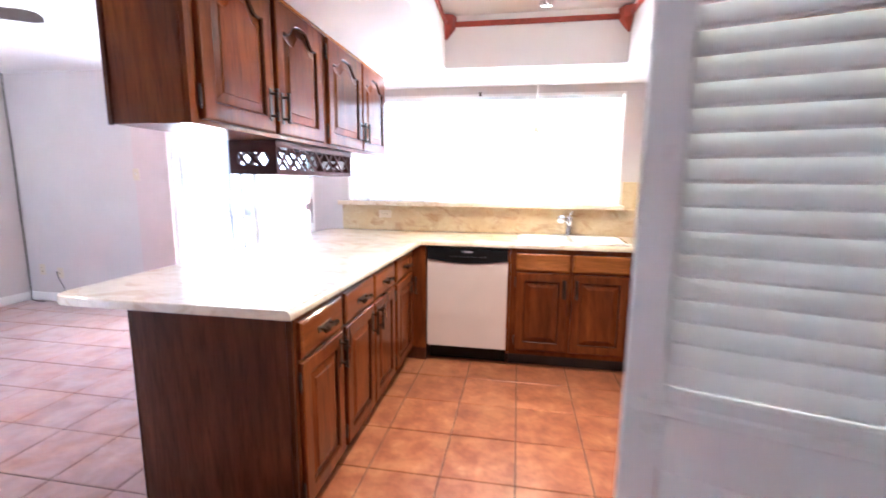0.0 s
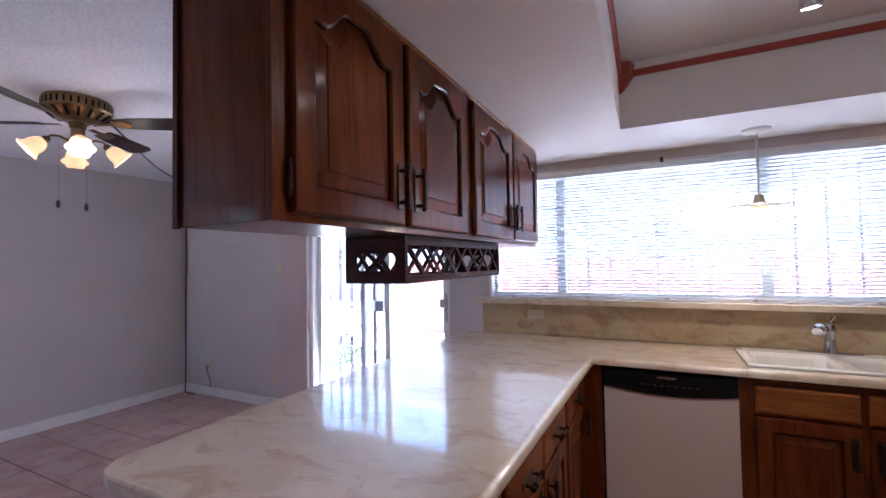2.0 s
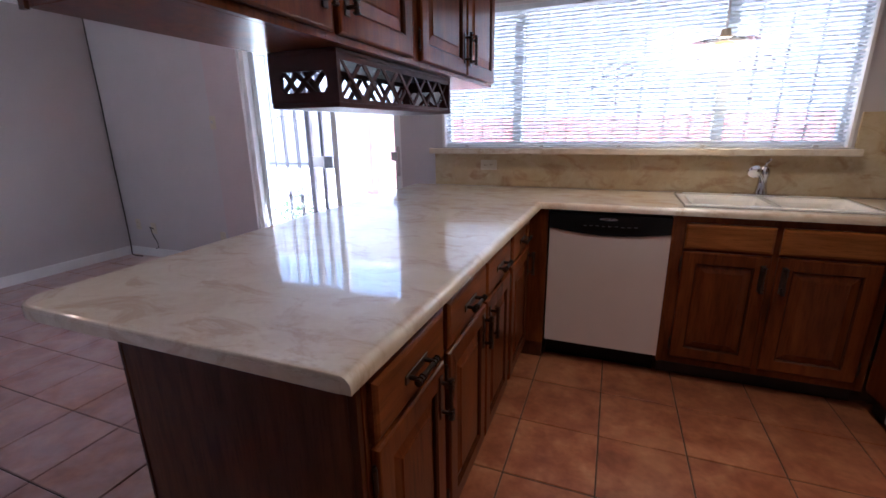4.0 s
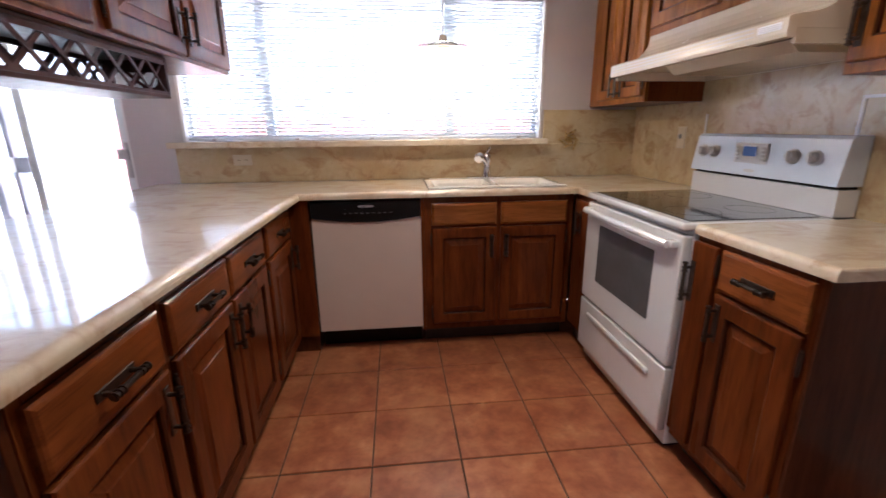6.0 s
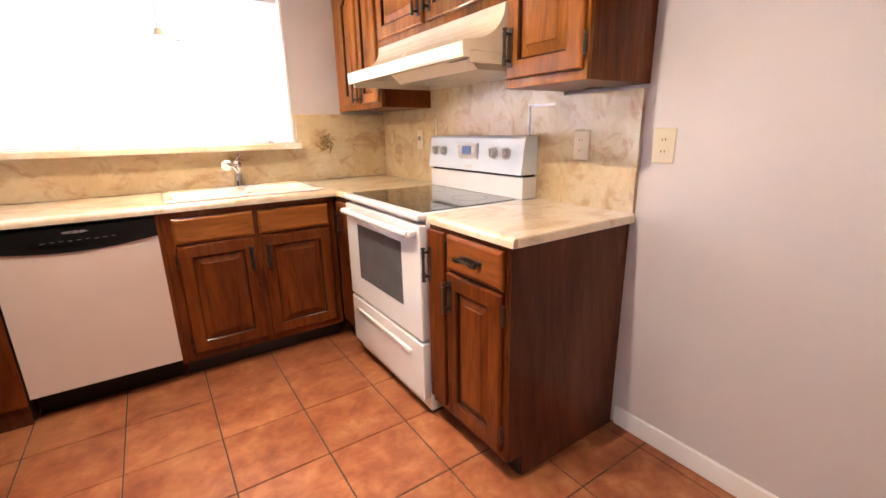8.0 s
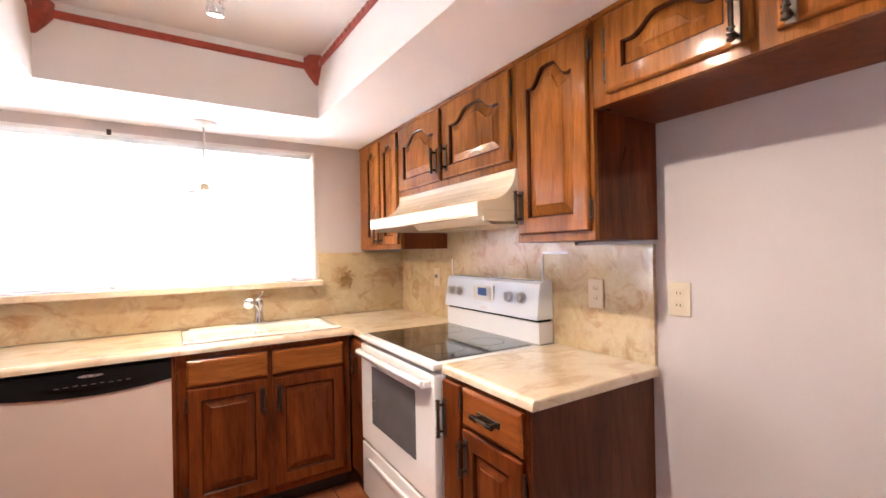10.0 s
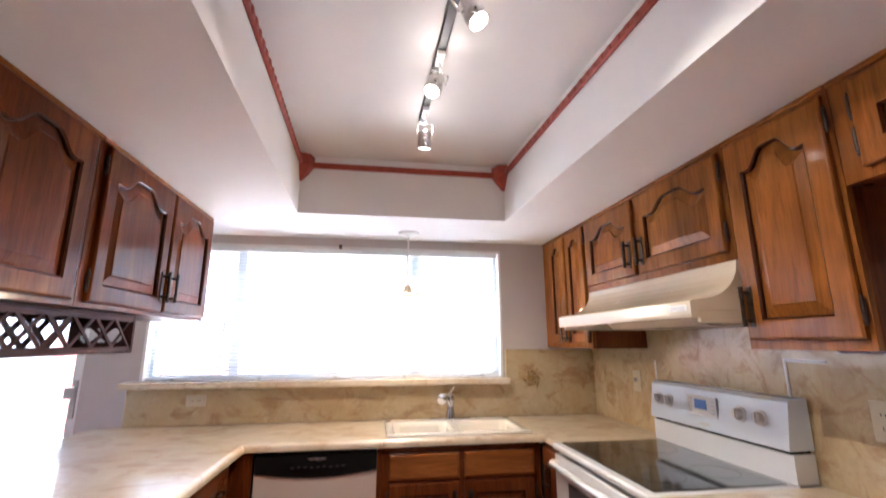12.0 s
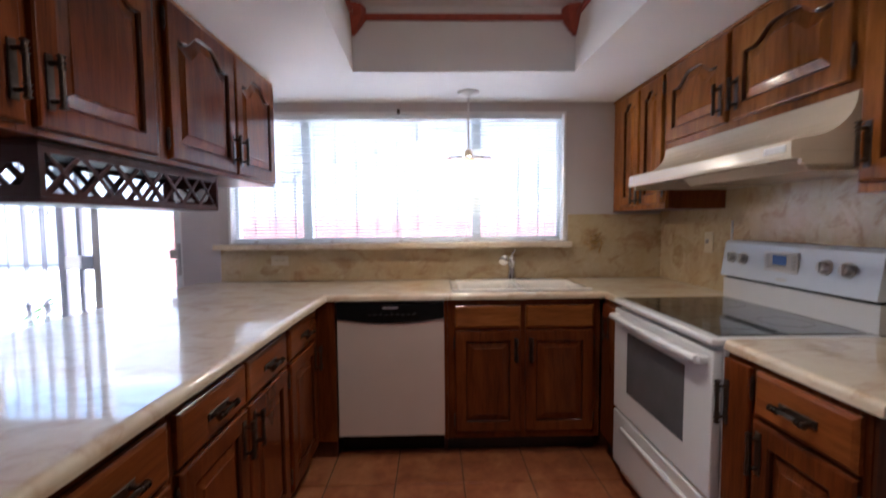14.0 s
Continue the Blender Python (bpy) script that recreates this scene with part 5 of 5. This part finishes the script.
# cord from the fan to the corner and down the wall
pts = [(FX - 0.03, FY + 0.10, ROOM - 0.03)]
for k in range(13):
    f = k / 12
    pts.append((FX - 0.10 + (WX + 0.03 - FX + 0.10) * f, FY + 0.15 + (FY_ - 0.02 - FY - 0.15) * f, ROOM - 0.012 - 0.055 * math.sin(math.pi * f) ** 2))
pts += [(WX + 0.022, FY_ - 0.018, 2.2), (WX + 0.026, FY_ - 0.016, 1.6), (WX + 0.020, FY_ - 0.018, 1.0), (WX + 0.026, FY_ - 0.02, 0.4), (WX + 0.03, FY_ - 0.025, 0.11), (WX + 0.06, FY_ - 0.05, 0.012), (WX + 0.16, FY_ - 0.07, 0.008), (WX + 0.24, FY_ - 0.06, 0.008)]
solid("lamp_cord", tube(bmesh.new(), pts, 0.006, 8), CORD, "dark swag cord from the fan down the corner", "cord", "thing", "", True)
pts = [(-4.64, FY_ - 0.012, 0.31), (-4.63, FY_ - 0.05, 0.34), (-4.605, FY_ - 0.05, 0.25), (-4.58, FY_ - 0.035, 0.17), (-4.585, FY_ - 0.03, 0.115), (-4.625, FY_ - 0.03, 0.10)]
solid("short_cord", tube(bmesh.new(), pts, 0.005, 8), CORD, "short dark cord hanging from a wall outlet", "cord", "thing", "", True)

# ---- louvred bifold closet door, standing open ----


def louvre_leaf(hinge_xy, far_xy, label):
    a, b = Vector((*hinge_xy, 0)), Vector((*far_xy, 0))
    wdt = (b - a).length
    turn = math.degrees(math.atan2(b.y - a.y, b.x - a.x))
    leaf = thing("bifold_door", (a.x, a.y, 0), label, "bifold door", "closet door leaves", "structure")
    m0 = pose(a.x, a.y, 0, 0, 0, turn)
    st, z0, z1, t = 0.044, 0.012, 2.030, 0.032

    def put(name, items, bevel=0.003):
        bm = boxes(*items, bevel=bevel)
        bmesh.ops.transform(bm, matrix=m0, verts=bm.verts[:])
        return part(name, bm, DOORPAINT, leaf)

    put("stile", [((0, -t / 2, z0), (st, t / 2, z1))])
    put("stile", [((wdt - st, -t / 2, z0), (wdt, t / 2, z1))])
    put("rail", [((st, -t / 2, z0), (wdt - st, t / 2, 0.16))])
    put("rail", [((st, -t / 2, 0.985), (wdt - st, t / 2, 1.092))])
    put("rail", [((st, -t / 2, 1.94), (wdt - st, t / 2, z1))])
    put("panel", [((st + 0.001, -0.008, 0.161), (wdt - st - 0.001, 0.008, 0.984))])
    put("bead", [((0.012, t / 2 + 0.0005, 1.058), (wdt - 0.012, t / 2 + 0.007, 1.075)), ((0.012, -t / 2 - 0.007, 1.058), (wdt - 0.012, -t / 2 - 0.0005, 1.075))], 0.004)
    sl = mesh_of("slat", boxes(((st, -0.0190, -0.0032), (wdt - st, 0.0190, 0.0032)), bevel=0.0022, seg=2), DOORPAINT)
    z = 1.109
    while z < 1.93:
        piece("slat", sl, leaf, m0 @ pose(0, 0, z, -50, 0, 0))
        z += 0.0262
    return leaf


louvre_leaf((0.682, 0.548), (0.323, 0.660), "pale grey louvred bifold closet door leaf, standing open")
louvre_leaf((0.918, 0.245), (0.692, 0.540), "pale grey louvred bifold closet door leaf at the jamb")

# ---- plant outside the patio door ----
pl = thing("shrub", (-4.03, 5.6, -0.06), "low green shrub in the sunny yard", "shrub")
part("stem", tube(bmesh.new(), [(-4.03, 5.6, -0.06), (-4.01, 5.6, 0.12), (-4.05, 5.58, 0.28)], 0.02, 7), BLADE, pl)
vs, fs = [], []
rng = random.Random(4)
for k in range(420):
    p = Vector((rng.gauss(-4.03, 0.26), rng.gauss(5.6, 0.2), abs(rng.gauss(0.16, 0.15))))
    q = Euler((rng.uniform(-1, 1), rng.uniform(-1, 1), rng.uniform(0, 6.3))).to_matrix()
    i0 = len(vs)
    for c in ((-0.02, 0, 0), (0, -0.05, 0.01), (0.02, 0, 0), (0, 0.05, 0.012)):
        vs.append(p + q @ Vector(c))
    fs.append((i0, i0 + 1, i0 + 2, i0 + 3))
me = bpy.data.meshes.new("foliage")
me.from_pydata(vs, [], fs)
me.materials.append(LEAF)
fo = new("foliage", me)
fo.parent = pl
fo.matrix_parent_inverse = Matrix.Translation(-BASE[pl.name])
tagged(fo, kind="stuff")

# ---- outdoors ----
solid("ground", boxes(((-250, -250, -0.30), (250, 250, -0.07))), PATIO, "pale sunlit concrete patio and yard", "ground")
fence = thing("fence", (0, 9.0, 0), "red-stained board fence across the yard", "fence")
board = mesh_of("board", boxes(((-0.073, -0.01, -0.10), (0.073, 0.01, 1.46)), bevel=0.004), FENCE)
for k in range(36, 100):
    piece("board", board, fence, pose(-10.5 + k * 0.152, 9.0 + 0.006 * math.sin(k * 7.1), 0.01 * math.sin(k * 3.7)))
for z in (0.35, 1.15):
    part("rail", boxes(((-5.1, 9.01, z), (4.62, 9.05, z + 0.09))), FENCE, fence)

# made-up pale two-storey house beyond the yard, covers the dim low sky
house = thing("house", (-2, 18, -0.07), "tall pale house added beyond the yard to cover the low sky", "house")
part("wall", boxes(((-16, 15, -0.07), (9, 22, 5.4))), STUCCO, house)
part("roof", prism(bmesh.new(), [(14.5, 5.4), (22.5, 5.4), (18.5, 7.0)], lambda u, v, s: (-16.5 if s == 0 else 9.5, u, v)), STUCCO, house)

# ---- floor tiles ----
floor = solid("floor", boxes(((WX, SY, -0.06), (EX, NY, -0.004)), ((WX, NY, -0.06), (-1.338, FY_ + W, -0.004))), GROUT, "square terracotta floor tiles with dark joints", "floor")
P = 0.34
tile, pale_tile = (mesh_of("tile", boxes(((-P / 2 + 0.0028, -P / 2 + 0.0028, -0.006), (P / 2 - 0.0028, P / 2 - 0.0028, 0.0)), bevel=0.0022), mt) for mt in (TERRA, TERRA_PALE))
for i in range(-16, 5):
    for j in range(-14, 5):
        cx, cy = 0.215 + P / 2 + i * P, 2.215 + P / 2 + j * P
        if cx + P / 2 < WX or cx - P / 2 > EX or cy + P / 2 < SY or cy - P / 2 > FY_:
            continue
        ax, bx = max(cx - P / 2 + 0.0028, WX), min(cx + P / 2 - 0.0028, EX)
        ay, by = max(cy - P / 2 + 0.0028, SY), min(cy + P / 2 - 0.0028, FY_ if cx < -1.4 else NY)
        if bx - ax < 0.02 or by - ay < 0.02:
            continue
        m = pose((ax + bx) / 2, (ay + by) / 2, 0.0006 * math.sin(i * 5.3 + j * 2.9))
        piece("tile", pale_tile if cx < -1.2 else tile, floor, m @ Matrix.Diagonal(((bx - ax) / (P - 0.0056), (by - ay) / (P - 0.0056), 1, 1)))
